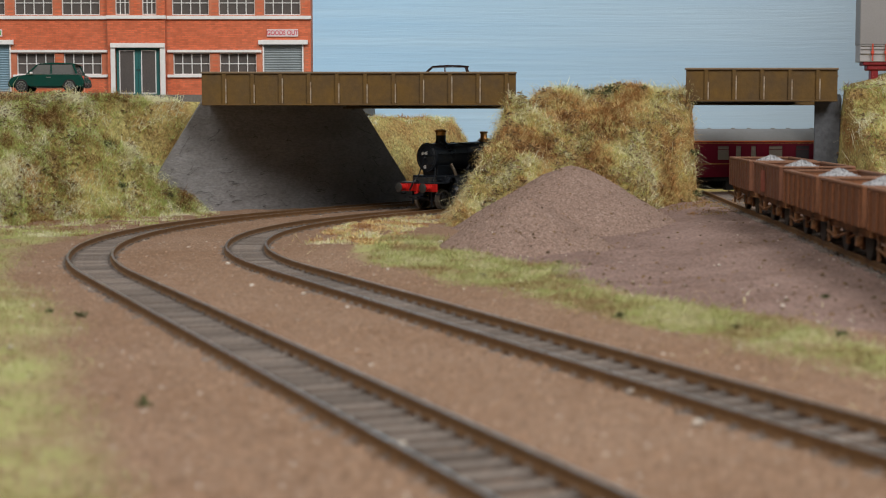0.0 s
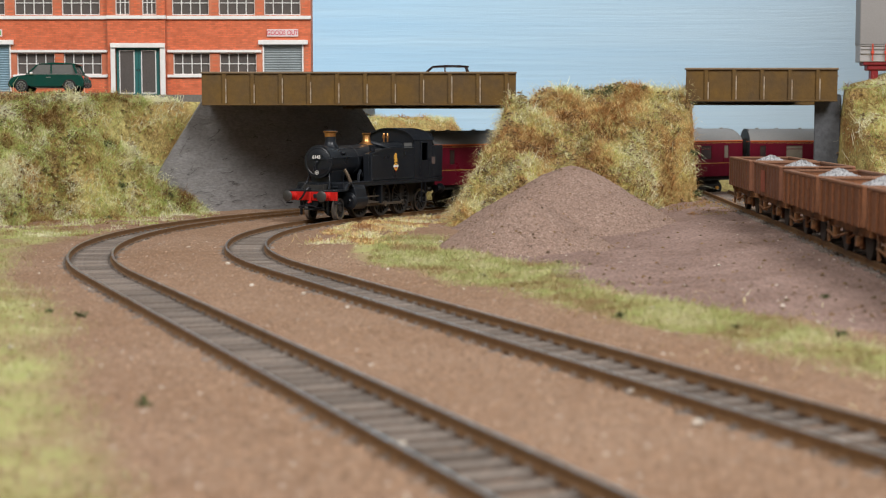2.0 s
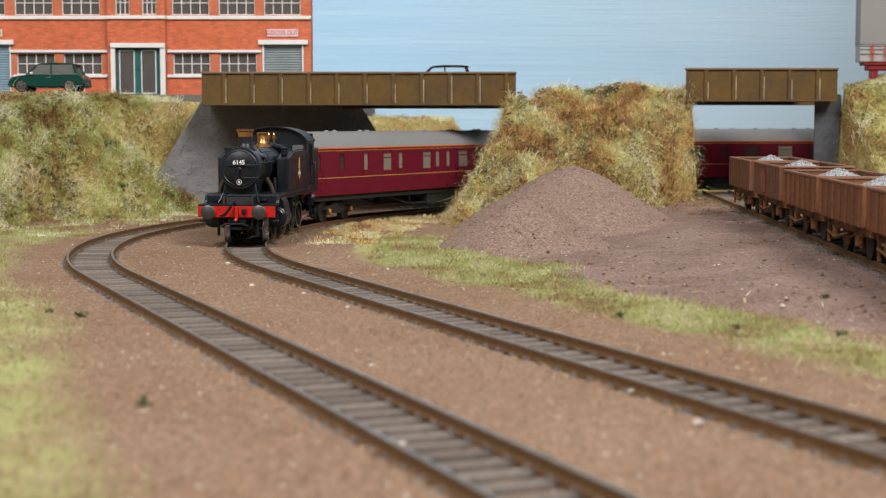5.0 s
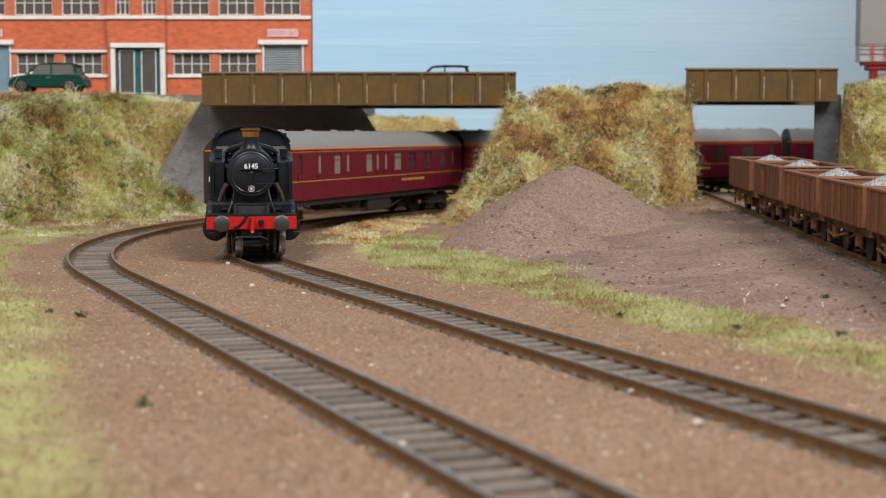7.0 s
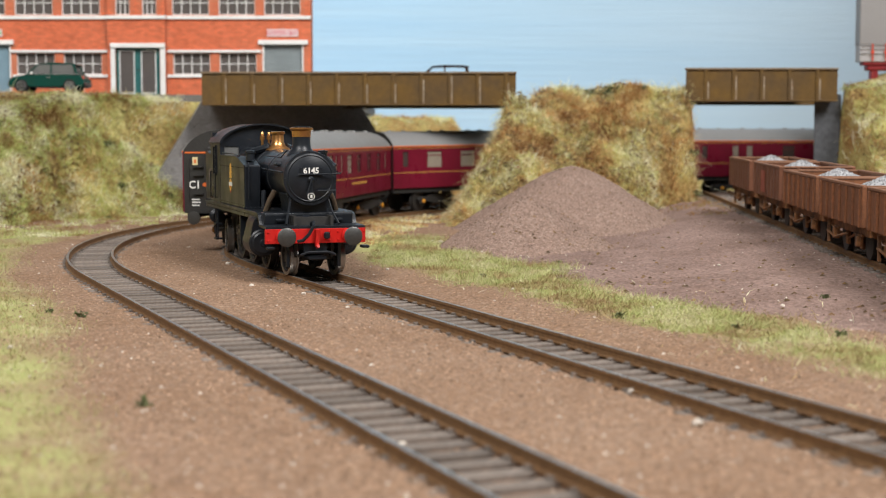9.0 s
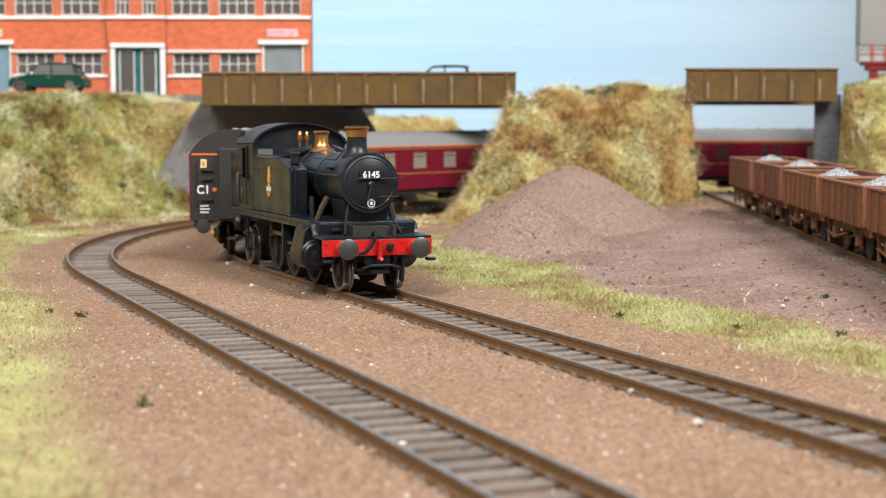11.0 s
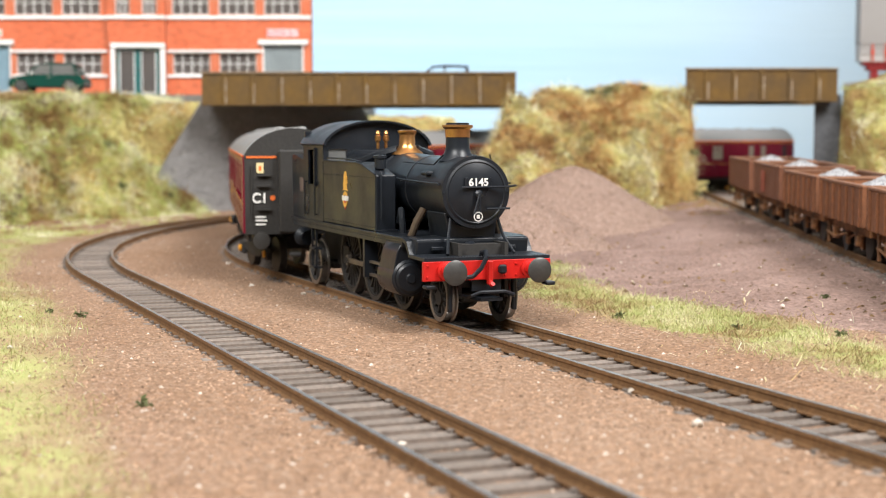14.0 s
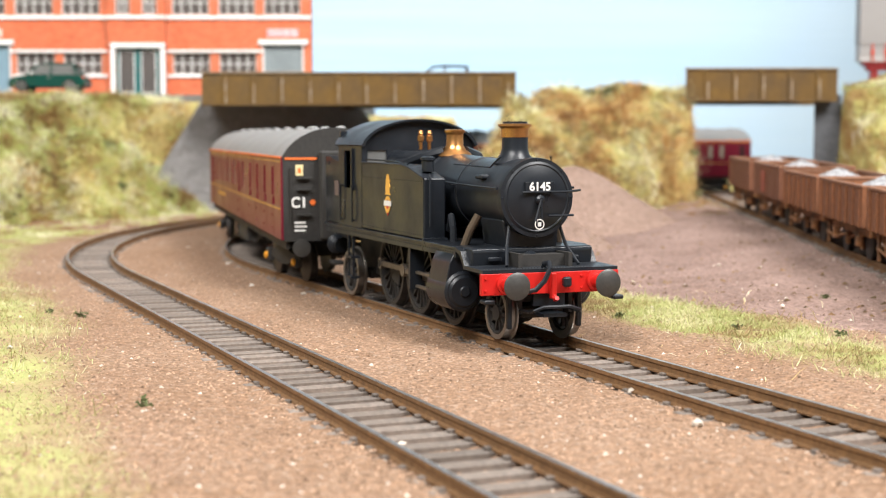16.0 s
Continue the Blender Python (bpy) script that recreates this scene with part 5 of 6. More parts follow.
def coach(length, wins_left, wins_right, label, lettered):
    """A corridor coach; origin at its front end, body towards -x."""
    c = thing("railway_coach", None, label, "coach", "coaches of the train")
    Z0, Z1, W = 15.0, 41.0, 17.4
    for s, wins in ((1, wins_left), (-1, wins_right)):
        holes = [(-length * t - w / 2, -length * t + w / 2, 27.6 if w > 6 else 28.4, 37.6) for t, w, _ in wins]
        sd = part("body_side", panel(bmesh.new(), -length, 0, *sorted((s * (W - 0.8), s * W)), Z0, Z1, holes), M_MAROON, c, "glossy maroon side with gold lining")
        for (a, b, z0, z1), (_, w, pale) in zip(holes, wins):
            g = part("window", box(bmesh.new(), a, b, *sorted((s * (W - 0.7), s * (W - 0.45))), z0, z1), M_GLASSPALE if pale else M_GLASSDARK, sd, "pane coloured as a pale reflection" if pale else "dark pane")
            bm = bmesh.new()
            for q in ((a - 0.3, a, z0 - 0.3, z1 + 0.3), (b, b + 0.3, z0 - 0.3, z1 + 0.3), (a, b, z1, z1 + 0.3), (a, b, z0 - 0.3, z0)):
                box(bm, q[0], q[1], *sorted((s * (W - 0.1), s * (W + 0.12))), q[2], q[3])
            if w > 8:
                box(bm, a, b, *sorted((s * (W - 0.5), s * (W - 0.2))), z1 - 2.8, z1 - 2.4)
            part("window_frame", bm, M_MAROON, g)
        part("waist_lining", box(bmesh.new(), -length + 0.4, -0.4, *sorted((s * W, s * (W + 0.1))), 24.4, 24.8), M_LINING, sd, "gold line")
        part("eaves_lining", box(bmesh.new(), -length + 0.4, -0.4, *sorted((s * W, s * (W + 0.1))), 39.4, 39.7), M_LINING, sd, "gold line")
        part("gutter", box(bmesh.new(), -length, 0, *sorted((s * (W - 0.3), s * (W + 0.35))), 40.5, 41.3, 0.1), M_ORANGE, sd, "orange-red line below the roof")
        for t, w, _ in wins:
            if w < 5:
                for dz in (17.5, 21.5):
                    part("door_hinge", box(bmesh.new(), -length * t - 3.2, -length * t - 2.2, *sorted((s * W, s * (W + 0.3))), dz, dz + 0.7), M_MAROON, sd)
                part("grab_handle", box(bmesh.new(), -length * t + 3.0, -length * t + 3.4, *sorted((s * W, s * (W + 0.5))), 25.6, 28), M_MAROON, sd)
        if lettered:
            bm = bmesh.new()
            u = -length * (0.62 if s > 0 else 0.70)
            while u > -length * (0.75 if s > 0 else 0.83):
                w = random.uniform(1.0, 1.5)
                box(bm, u - w, u, *sorted((s * W, s * (W + 0.1))), 21.0, 22.4)
                u -= w + random.choice((0.25, 0.25, 0.9))
            part("lettering_bars", bm, M_LINING, sd, "gold lettering")
    # roof with ventilators
    pts = [(17.4 * math.sin(radians(a)) / math.sin(radians(68)), 41.2 + 9.0 * (math.cos(radians(a)) - math.cos(radians(68))) / (1 - math.cos(radians(68)))) for a in range(-68, 69, 8)]
    bm = bmesh.new()
    prism(bm, pts, -length, 0, "YZ")
    rf = part("roof", bm, M_ROOF, c, "plain grey curved roof", True)
    n = int(length / 16)
    for i in range(n):
        v = part("ventilator", lathe(bmesh.new(), [(1.7, 0), (1.7, 0.8), (1.2, 1.4), (0.2, 1.5)], "Z", mm(-length * (i + 0.5) / n, (-1) ** i * 3.2, 49.4), 10), M_ROOF, rf, "grey domed ventilator", True)
    # ends
    for u0, u1, front in ((-1.0, 0.0, True), (-length, -length + 1.0, False)):
        bm = bmesh.new()
        prism(bm, [(-16.6, 14.5)] + [(a * 0.97, b + 0.1) for a, b in pts] + [(16.6, 14.5)], u0 + (0.2 if not front else 0), u1 + (0.3 if front else -0.2), "YZ")
        en = part("coach_end", bm, M_UNDER, c, "plain black end")
        d = 1 if front else -1
        e0 = u1 if front else u0
        bm = bmesh.new()
        box(bm, *sorted((e0, e0 + d * 3.4)), -5.4, 5.4, 15, 43, 0.6)
        part("gangway", bm, M_UNDER, en, "black corridor connection")
        for s in (-1, 1):
            part("end_lining", box(bmesh.new(), *sorted((e0 + d * 0.25, e0 + d * 0.5)), *sorted((s * 6, s * 16.2)), 40.2, 40.9), M_ORANGE, en, "orange line")
            for z in (22.6, 30.6, 34.2):
                part("end_step", box(bmesh.new(), *sorted((e0, e0 + d * 1.5)), *sorted((s * 8, s * 12.5)), z, z + 0.5), M_UNDER, en)
            part("end_handrail", tube(bmesh.new(), [(e0 + d * 0.8, s * 14.4, 20), (e0 + d * 0.8, s * 14.4, 38)], 0.25), M_UNDER, en)
            bf = lathe(bmesh.new(), [(1.6, -1), (1.4, 2.5), (2.9, 3.2), (2.9, 3.7), (0.1, 4.0)], "X", mm(e0, s * 11.4, 12.6, 0, 0, 0 if front else 180), 14)
            part("buffer", bf, M_BUFFER, en, smooth=True)
        if front:
            part("warning_plate", box(bmesh.new(), 0.3, 0.55, -12.8, -10.4, 35.2, 38.6, 0.05), M_CREAM, en, "small cream plate")
            part("plate_mark", box(bmesh.new(), 0.5, 0.62, -12.1, -11.1, 36, 37.6), M_ORANGE, en, "orange mark")
            words("end_lettering", "C1", 4.6, P(0.62, -11.8, 26.6, 90, 90), M_WHITE, en, 0.95, 0.12)
            part("orange_disc", lathe(bmesh.new(), [(0.9, 0), (0.9, 0.25)], "X", mm(0.3, -7.4, 26.8), 14), M_ORANGE, en, "orange disc")
            bm = bmesh.new()
            for k, z in enumerate((17.6, 18.9, 20.1)):
                box(bm, 0.3, 0.55, -13.2, -9.8 + 0.5 * (k % 2), z, z + 0.6)
            part("small_print_bars", bm, M_WHITE, en, "white small print")
    # underframe
    bm = bmesh.new()
    for s in (-1, 1):
        box(bm, -length + 1, -1, s * 15.2 - 0.6, s * 15.2 + 0.6, 12.0, 15.1)
    box(bm, -length + 1, -1, -15.5, 15.5, 14.6, 15.2)
    uf = part("underframe", bm, M_UNDER, c, "black underframe")
    for s in (-1, 1):
        bm = bmesh.new()
        tube(bm, [(-length * 0.31, s * 13, 12), (-length * 0.40, s * 13, 6.5), (-length * 0.60, s * 13, 6.5), (-length * 0.69, s * 13, 12)], 0.5, 5)
        for t in (0.40, 0.5, 0.6):
            box(bm, -length * t - 0.4, -length * t + 0.4, s * 13 - 0.4, s * 13 + 0.4, 6.5, 12.5)
        part("truss_rod", bm, M_UNDER, uf)
        part("battery_box", box(bmesh.new(), -length * 0.58, -length * 0.46, s * 12.5 - 2.4, s * 12.5 + 2.4, 5.4, 12.2, 0.3), M_UNDER, uf, "dark battery box")
    part("vacuum_tank", lathe(bmesh.new(), [(3.0, -9), (3.0, 9)], "X", mm(-length * 0.42, -8, 9), 14), M_UNDER, uf, smooth=True)
    part("coupling_bar", box(bmesh.new(), -2, 5.2, -2, 2, 7.2, 8.4, 0.3), M_UNDER, uf)
    bogies = []
    for u in (-36, -length + 36):
        bm = bmesh.new()
        for s in (-1, 1):
            prism(bm, [(-20, 7.2), (-19, 8.6), (-10, 8.8), (-6, 10.6), (6, 10.6), (10, 8.8), (19, 8.6), (20, 7.2), (9, 6.0), (5, 4.6), (-5, 4.6), (-9, 6.0)], s * 12.2 - 0.7, s * 12.2 + 0.7, "XZ", 0.15)
            for x in (-16, 16):
                box(bm, x - 2.2, x + 2.2, s * 12.6 - 1.0, s * 12.6 + 1.0, 4.4, 9.0, 0.4)
        box(bm, -4, 4, -12, 12, 7, 12, 0.4)
        bg = part("bogie", bm, M_UNDER, c, "black bogie frame")
        for x in (-16, 16):
            for s in (-1, 1):
                wb = bmesh.new()
                lathe(wb, [(0.8, -1.2), (5.4, -1.2), (6.2, -1.1), (6.2, 0.9), (6.8, 1.2), (0.8, 1.2)], "Y", mm(x, s * 8.7, 6.2, 0, 0, 180 if s > 0 else 0), 24)
                part("wheel", wb, M_WHEELSHADE, bg, "steel wheel with shade in its colour", True)
            for s in (-1, 1):
                part("axlebox", lathe(bmesh.new(), [(1.3, 0), (1.3, 0.6), (0.8, 0.9)], "Y", mm(x, s * 13.7, 6.4, 0, 0, 0 if s > 0 else 180), 12), M_YELLOW, bg, "orange-yellow axlebox cover")
        bogies.append((bg, u))
    return c, bogies, length


LEFT1 = [(0.05, 4.2, 0), (0.13, 4.2, 0), (0.214, 4.2, 1), (0.293, 8.5, 1), (0.343, 4.2, 1), (0.447, 9, 1), (0.491, 4.2, 1), (0.535, 4.2, 1), (0.60, 11, 1), (0.68, 11, 0), (0.775, 11, 0), (0.866, 11, 0), (0.94, 4.4, 1)]
RIGHT1 = [(0.075, 4.2, 0), (0.157, 4.2, 0), (0.24, 4.2, 1), (0.327, 4.2, 0), (0.42, 8.5, 1), (0.48, 4.4, 0), (0.554, 11, 1), (0.64, 11, 1), (0.73, 11, 1), (0.82, 11, 1), (0.91, 9, 1), (0.965, 4.2, 0)]
MAIN = [(0.035, 4.4, 0), (0.12, 12, 0), (0.22, 12, 1), (0.32, 12, 0), (0.42, 12, 0), (0.5, 4.4, 0), (0.58, 12, 0), (0.68, 12, 1), (0.78, 12, 0), (0.88, 12, 0), (0.965, 4.4, 0)]
VAN = [(0.04, 4.2, 0), (0.15, 4.4, 1), (0.2, 4.4, 1), (0.34, 9, 0), (0.5, 4.4, 0), (0.55, 4.4, 0), (0.68, 9, 1), (0.82, 4.4, 1), (0.87, 4.4, 1), (0.96, 4.2, 0)]
COACHES = [coach(277, LEFT1, RIGHT1, "maroon brake coach with grey roof behind the engine", True),
           coach(277, [(t, w, 1 if i in (1, 3) else p) for i, (t, w, p) in enumerate(MAIN)], MAIN, "maroon corridor coach with grey roof, second in the train", True),
           coach(212, VAN, VAN, "maroon van coach with grey roof at the train's end", False)]
STARTS = [-145.0, -434.0, -723.0]
cam.data.dof.use_dof = True
cam.data.dof.focus_object = ENGINE
cam.data.dof.aperture_fstop = 31.0


# ---- wagons ----
def wagon(high, label):
    """A four-wheeled ballast wagon; origin at its middle on the rail, length along y."""
    w = thing("ballast_wagon", None, label, "wagon", "wagons in the siding")
    paint = M_WAGON if high else M_WAGONB
    L, W, Z0, Z1 = 33.5, 15.6, 12.2, 25.6 + (1.0 if high else 0)
    for s in (-1, 1):
        bm = bmesh.new()
        box(bm, s * W - 0.5, s * W + 0.5, -L, L, Z0, Z1, 0.1)
        sd = part("side", bm, paint, w, "bauxite-brown wagon side")
        for i in range(9 if high else 7):
            y = -L + 2.2 + i * (2 * L - 4.4) / (8 if high else 6)
            part("rib", box(bmesh.new(), *sorted((s * (W + 0.5), s * (W + (0.8 if high else 1.35)))), y - (0.35 if high else 0.7), y + (0.35 if high else 0.7), Z0, Z1 - 0.6, 0.1), paint, sd)
        part("rim", box(bmesh.new(), s * W - 0.9, s * W + 1.1, -L - 0.6, L + 0.6, Z1 - 0.3, Z1 + 0.7, 0.2), M_WAGONRIM, w, "worn pale brown rim")
        en = part("end", box(bmesh.new(), -W + 0.5, W - 0.5, s * L - 0.5, s * L + 0.5, Z0, Z1, 0.1), paint, w, "bauxite-brown wagon end")
        for x in (-8, 0, 8):
            part("end_stanchion", box(bmesh.new(), x - 0.8, x + 0.8, *sorted((s * (L + 0.4), s * (L + 1.5))), Z0, Z1, 0.15), paint, en)
        part("end_rim", box(bmesh.new(), -W - 0.6, W + 0.6, s * L - 0.8, s * L + 0.8, Z1 - 0.25, Z1 + 0.65, 0.2), M_WAGONRIM, w, "worn pale brown rim")
        part("corner_post", box(bmesh.new(), -W - 0.9, -W + 0.6, s * L - 1.4, s * L + 1.1, Z0, Z1 + 0.3, 0.2), paint, w)
        part("corner_post", box(bmesh.new(), W - 0.6, W + 0.9, s * L - 1.4, s * L + 1.1, Z0, Z1 + 0.3, 0.2), paint, w)
        part("solebar", box(bmesh.new(), s * 12.6 - 0.7, s * 12.6 + 0.7, -L, L, 8.8, 12.3, 0.1), M_RUST, w, "rusty solebar")
        for x in (-11.4, 11.4):
            part("buffer", lathe(bmesh.new(), [(1.7, 0), (1.3, 0.6), (1.2, 3.2), (2.6, 3.6), (2.6, 4.2)], "Y", mm(x, s * (L + 0.3), 11.2, 0, 0, 0 if s > 0 else 180), 14), M_RUST, w, "rusty buffer", True)
        for y in (-18, 18):
            bm = bmesh.new()
            prism(bm, [(y - 3.4, 9), (y - 1.6, 4.6), (y + 1.6, 4.6), (y + 3.4, 9)], s * 12.9 - 0.35, s * 12.9 + 0.35, "YZ")
            box(bm, *sorted((s * 12.6, s * 14.4)), y - 1.7, y + 1.7, 4.6, 8.4, 0.3)
            box(bm, *sorted((s * 12.8, s * 13.8)), y - 6.5, y + 6.5, 8.4, 9.2, 0.2)
            part("axle_guard", bm, M_RUST, w, "rusty axle guard and spring")
            part("wheel", lathe(bmesh.new(), [(0.8, -1.2), (5.0, -1.2), (6.0, -1.0), (6.0, 0.9), (6.7, 1.2), (0.8, 1.2)], "Y", mm(s * 8.7, y, 6.0, 0, 0, 90 if s > 0 else -90), 22), M_UNDER, w, "dark wheel", True)
        bm = bmesh.new()
        tube(bm, [(s * 14.2, -3, 8), (s * 14.6, 14, 5.4), (s * 14.6, 27, 6.8)], 0.5, 5)
        box(bm, *sorted((s * 13.8, s * 14.8)), 25, 26.4, 2.8, 11)
        part("brake_lever", bm, M_RUST, w, "rusty brake lever and guard")
        bm = bmesh.new()
        box(bm, *sorted((s * 9.8, s * 11)), -13, -9.5, 3.0, 8, 0.3)
        box(bm, *sorted((s * 9.8, s * 11)), 9.5, 13, 3.0, 8, 0.3)
        tube(bm, [(s * 10.4, -11, 5), (s * 10.4, 0, 7.5), (s * 10.4, 11, 5)], 0.5, 5)
        part("brake_gear", bm, M_RUST, w)
        part("coupling", box(bmesh.new(), -1.6, 1.6, *sorted((s * L, s * (L + 5.5))), 6.4, 7.4, 0.3), M_UNDER, w)
    part("floor", box(bmesh.new(), -W, W, -L, L, 12.0, 13.0), M_RUST, w)
    # ballast load, heaped along the middle
    rng = random.Random(4 if high else 9)
    def top(x, y):
        return Z1 - 5.5 + 7.9 * clamp(1 - math.hypot(x / 15.5, y / 27)) ** 0.85
    xs, ys = np.linspace(-15, 15, 11), np.linspace(-32.8, 32.8, 19)
    v = [(x, y, top(x, y)) for y in ys for x in xs]
    f = [(j * 11 + i, j * 11 + i + 1, (j + 1) * 11 + i + 1, (j + 1) * 11 + i) for j in range(18) for i in range(10)]
    for _ in range(1500):
        x, y = rng.uniform(-14.6, 14.6), rng.uniform(-32.5, 32.5)
        z, r, n = top(x, y), rng.uniform(0.45, 0.95), len(v)
        a = rng.uniform(0, 6.3)
        v += [(x + r * math.cos(a + k * 2.09), y + r * math.sin(a + k * 2.09), z - 0.2 + rng.uniform(-0.2, 0.3)) for k in range(3)] + [(x + rng.uniform(-0.3, 0.3), y, z + r * 0.9)]
        f += [(n, n + 1, n + 3), (n + 1, n + 2, n + 3), (n + 2, n, n + 3)]
    tagged(raw("ballast_load", v, f, M_STONE, w), "heaped grey crushed stone load", kind="stuff")
    return w


def wagon_pose(y):
    return P(siding(y), y, siding_z(y), -3.15, math.degrees(math.atan(0.014)))


w1 = wagon(True, "maroon-brown plank-sided wagon heaped with grey stone")
w1.matrix_basis = wagon_pose(748)
w1b = copy_thing(w1, wagon_pose(665))
part("repair_patch", box(bmesh.new(), -16.55, -16.45, 2, 13, 14, 24), M_PATCH, w1b, "worn red patch on the side")
w2 = wagon(False, "rusty bauxite ribbed wagon heaped with grey stone")
w2.matrix_basis = wagon_pose(586)
for y in (510, 434, 358):
    copy_thing(w2, wagon_pose(y))


# ---- grass fibres, grit and litter ----
def fibres(name, spots, length, lean, material, label, seed, width=0.27):
    """Many thin bent strands from the spots (x, y, z); one object of kind stuff."""
    g = np.random.default_rng(seed)
    p = np.asarray(spots, float)
    n = len(p)
    a = g.uniform(0, 2 * np.pi, n)
    ln = length * g.uniform(0.45, 1.25, n)
    tilt = np.clip(np.abs(g.normal(lean, 0.4, n)), 0.05, 1.45)
    d = np.stack([np.cos(a) * np.sin(tilt), np.sin(a) * np.sin(tilt) - 0.12, np.cos(tilt)], 1)
    sd = np.stack([-np.sin(a), np.cos(a), np.zeros(n)], 1)
    sd = np.where(g.random((n, 1)) < 0.6, np.stack([np.ones(n), 0.2 * np.cos(a), np.zeros(n)], 1), sd) * (width * g.uniform(0.6, 1.3, (n, 1)))
    bend = np.stack([g.normal(0, 0.25, n), g.normal(0, 0.25, n), -g.uniform(0.05, 0.5, n)], 1)
    mid = p + d * ln[:, None] * 0.55
    tip = p + (d + bend) * ln[:, None]
    v = np.empty((n, 5, 3))
    v[:, 0], v[:, 1], v[:, 2], v[:, 3], v[:, 4] = p - sd * 0.5, p + sd * 0.5, mid + sd * 0.4, mid - sd * 0.4, tip
    i = np.arange(n) * 5
    me = bpy.data.meshes.new(name)
    me.from_pydata((v.reshape(-1, 3) * S).tolist(), [], np.stack([i, i + 1, i + 2, i + 3], 1).tolist() + np.stack([i + 3, i + 2, i + 4], 1).tolist())
    me.materials.append(material)
    return tagged(new(name, me), label, "grass", kind="stuff")


def spread(n, x0, x1, y0, y1, height, keep, seed, tuft=0.0):
    g = random.Random(seed)
    out = []
    while len(out) < n:
        x, y = g.uniform(x0, x1), g.uniform(y0, y1)
        if not keep(x, y):
            continue
        z = height(x, y)
        out.append((x, y, z - 0.3))
        if tuft and g.random() < 0.12:
            for _ in range(int(tuft)):
                a, b = x + g.gauss(0, 1.6), y + g.gauss(0, 1.6)
                if keep(a, b):
                    out.append((a, b, height(a, b) - 0.3))
    return out


fibres("grass_bank", spread(72000, -345, -149, 715, 940, bank_left, lambda x, y: bank_left(x, y) > -4 and abs(x / y) < 0.34, 1, 12), 7.5, 1.15, M_GRASS, "tangled pale green and straw static grass on the bank", 21)
fibres("grass_bank", spread(60000, -8, 158, 765, 918, bank_mid, lambda x, y: bank_mid(x, y) > -4.5, 2, 12), 7.5, 1.15, M_GRASSDRY, "tangled straw-brown static grass on the bank", 22)
fibres("grass_bank", spread(14000, 247, 330, 800, 925, bank_right, lambda x, y: bank_right(x, y) > -4, 3, 10), 7.0, 1.1, M_GRASS, "matted green static grass on the bank", 23)
fibres("grass_bank", spread(9000, -66, 60, 1060, 1200, bank_far, lambda x, y: bank_far(x, y) > -4, 4, 8), 5.0, 0.8, M_GRASSDRY, "dry grass on the cutting side", 24)


for top_of, n, xa, xb, ya, yb, sd in ((bank_left, 5200, -330, -150, 725, 930, 31), (bank_mid, 5200, 4, 157, 770, 915, 32), (bank_right, 900, 248, 325, 805, 920, 33)):
    fibres("grass_strands", spread(n, xa, xb, ya, yb, top_of, lambda x, y, h=top_of: h(x, y) > 0 and nz(x, y, 26, 51) > 0.02, sd, 9), 13, 1.2, M_STRAW, "long pale straw strands over the bank", sd, 0.3)
    fibres("grass_strands", spread(n, xa, xb, ya, yb, top_of, lambda x, y, h=top_of: h(x, y) > 0 and nz(x, y, 26, 51) < -0.08, sd + 10, 9), 9, 1.25, M_TANGLE, "brown tangled strands over the bank", sd + 10, 0.42)


def foot(x, y):
    return abs(track_distance(x, y) + 45) < 24 + 8 * nz(x, y, 20, 3) and 640 < y < 900 and nz(x, y, 12, 5) > -0.1


fibres("grass_strip", spread(50000, -30, 160, 235, 700, ground_z, lambda x, y: strip(x, y) and heap(x, y) < -2.5, 5, 10), 4.0, 1.15, M_GRASSGREEN, "short bright green static grass beside the track", 25, 0.16)
fibres("grass_verge", spread(50000, -230, -15, 170, 760, ground_z, verge, 6, 10), 4.0, 1.15, M_GRASSGREEN, "short yellow-green static grass beside the outer track", 26, 0.16)
fibres("grass_edge", spread(9000, -60, 60, 640, 900, lambda x, y: max(ground_z(x, y), bank_mid(x, y)), foot, 7, 8), 3.6, 1.0, M_GRASSDRY, "dry straw fibres at the bank's foot", 27)
fibres("grass_edge", spread(2500, 130, 190, 770, 900, lambda x, y: max(ground_z(x, y), bank_mid(x, y)), lambda x, y: nz(x, y, 12, 6) > 0.0, 8, 8), 3.4, 1.1, M_TANGLE, "dry brown fibres beside the siding", 28)
fibres("grass_edge", spread(9000, -330, -140, 690, 920, lambda x, y: max(ground_z(x, y), bank_left(x, y)), lambda x, y: bank_left(x, y) < 6 and track_distance(x, y) > 88 and nz(x, y, 16, 4) > -0.15, 9, 8), 3.4, 1.0, M_GRASS, "straw fibres at the bank's foot", 29)


def grit(name, n, x0, x1, y0, y1, height, keep, size, material, seed, label):
    g = random.Random(seed)
    v, f, k = [], [], 0
    while k < n:
        y = y0 + (y1 - y0) * g.random() ** 1.5
        x = g.uniform(max(x0, -0.34 * y), min(x1, 0.34 * y))
        if not keep(x, y):
            continue
        k += 1
        z, r, m, a = height(x, y), size * g.uniform(0.4, 1.0) ** 1.5, len(v), g.uniform(0, 6.3)
        v += [(x + r * math.cos(a + i * 2.09), y + r * math.sin(a + i * 2.09), z - 0.12) for i in range(3)] + [(x + g.uniform(-r, r) * 0.4, y + g.uniform(-r, r) * 0.4, z + r * 0.5)]
        f += [(m, m + 1, m + 3), (m + 1, m + 2, m + 3), (m + 2, m, m + 3)]
    return tagged(raw(name, v, f, material), label, "gravel", kind="stuff")


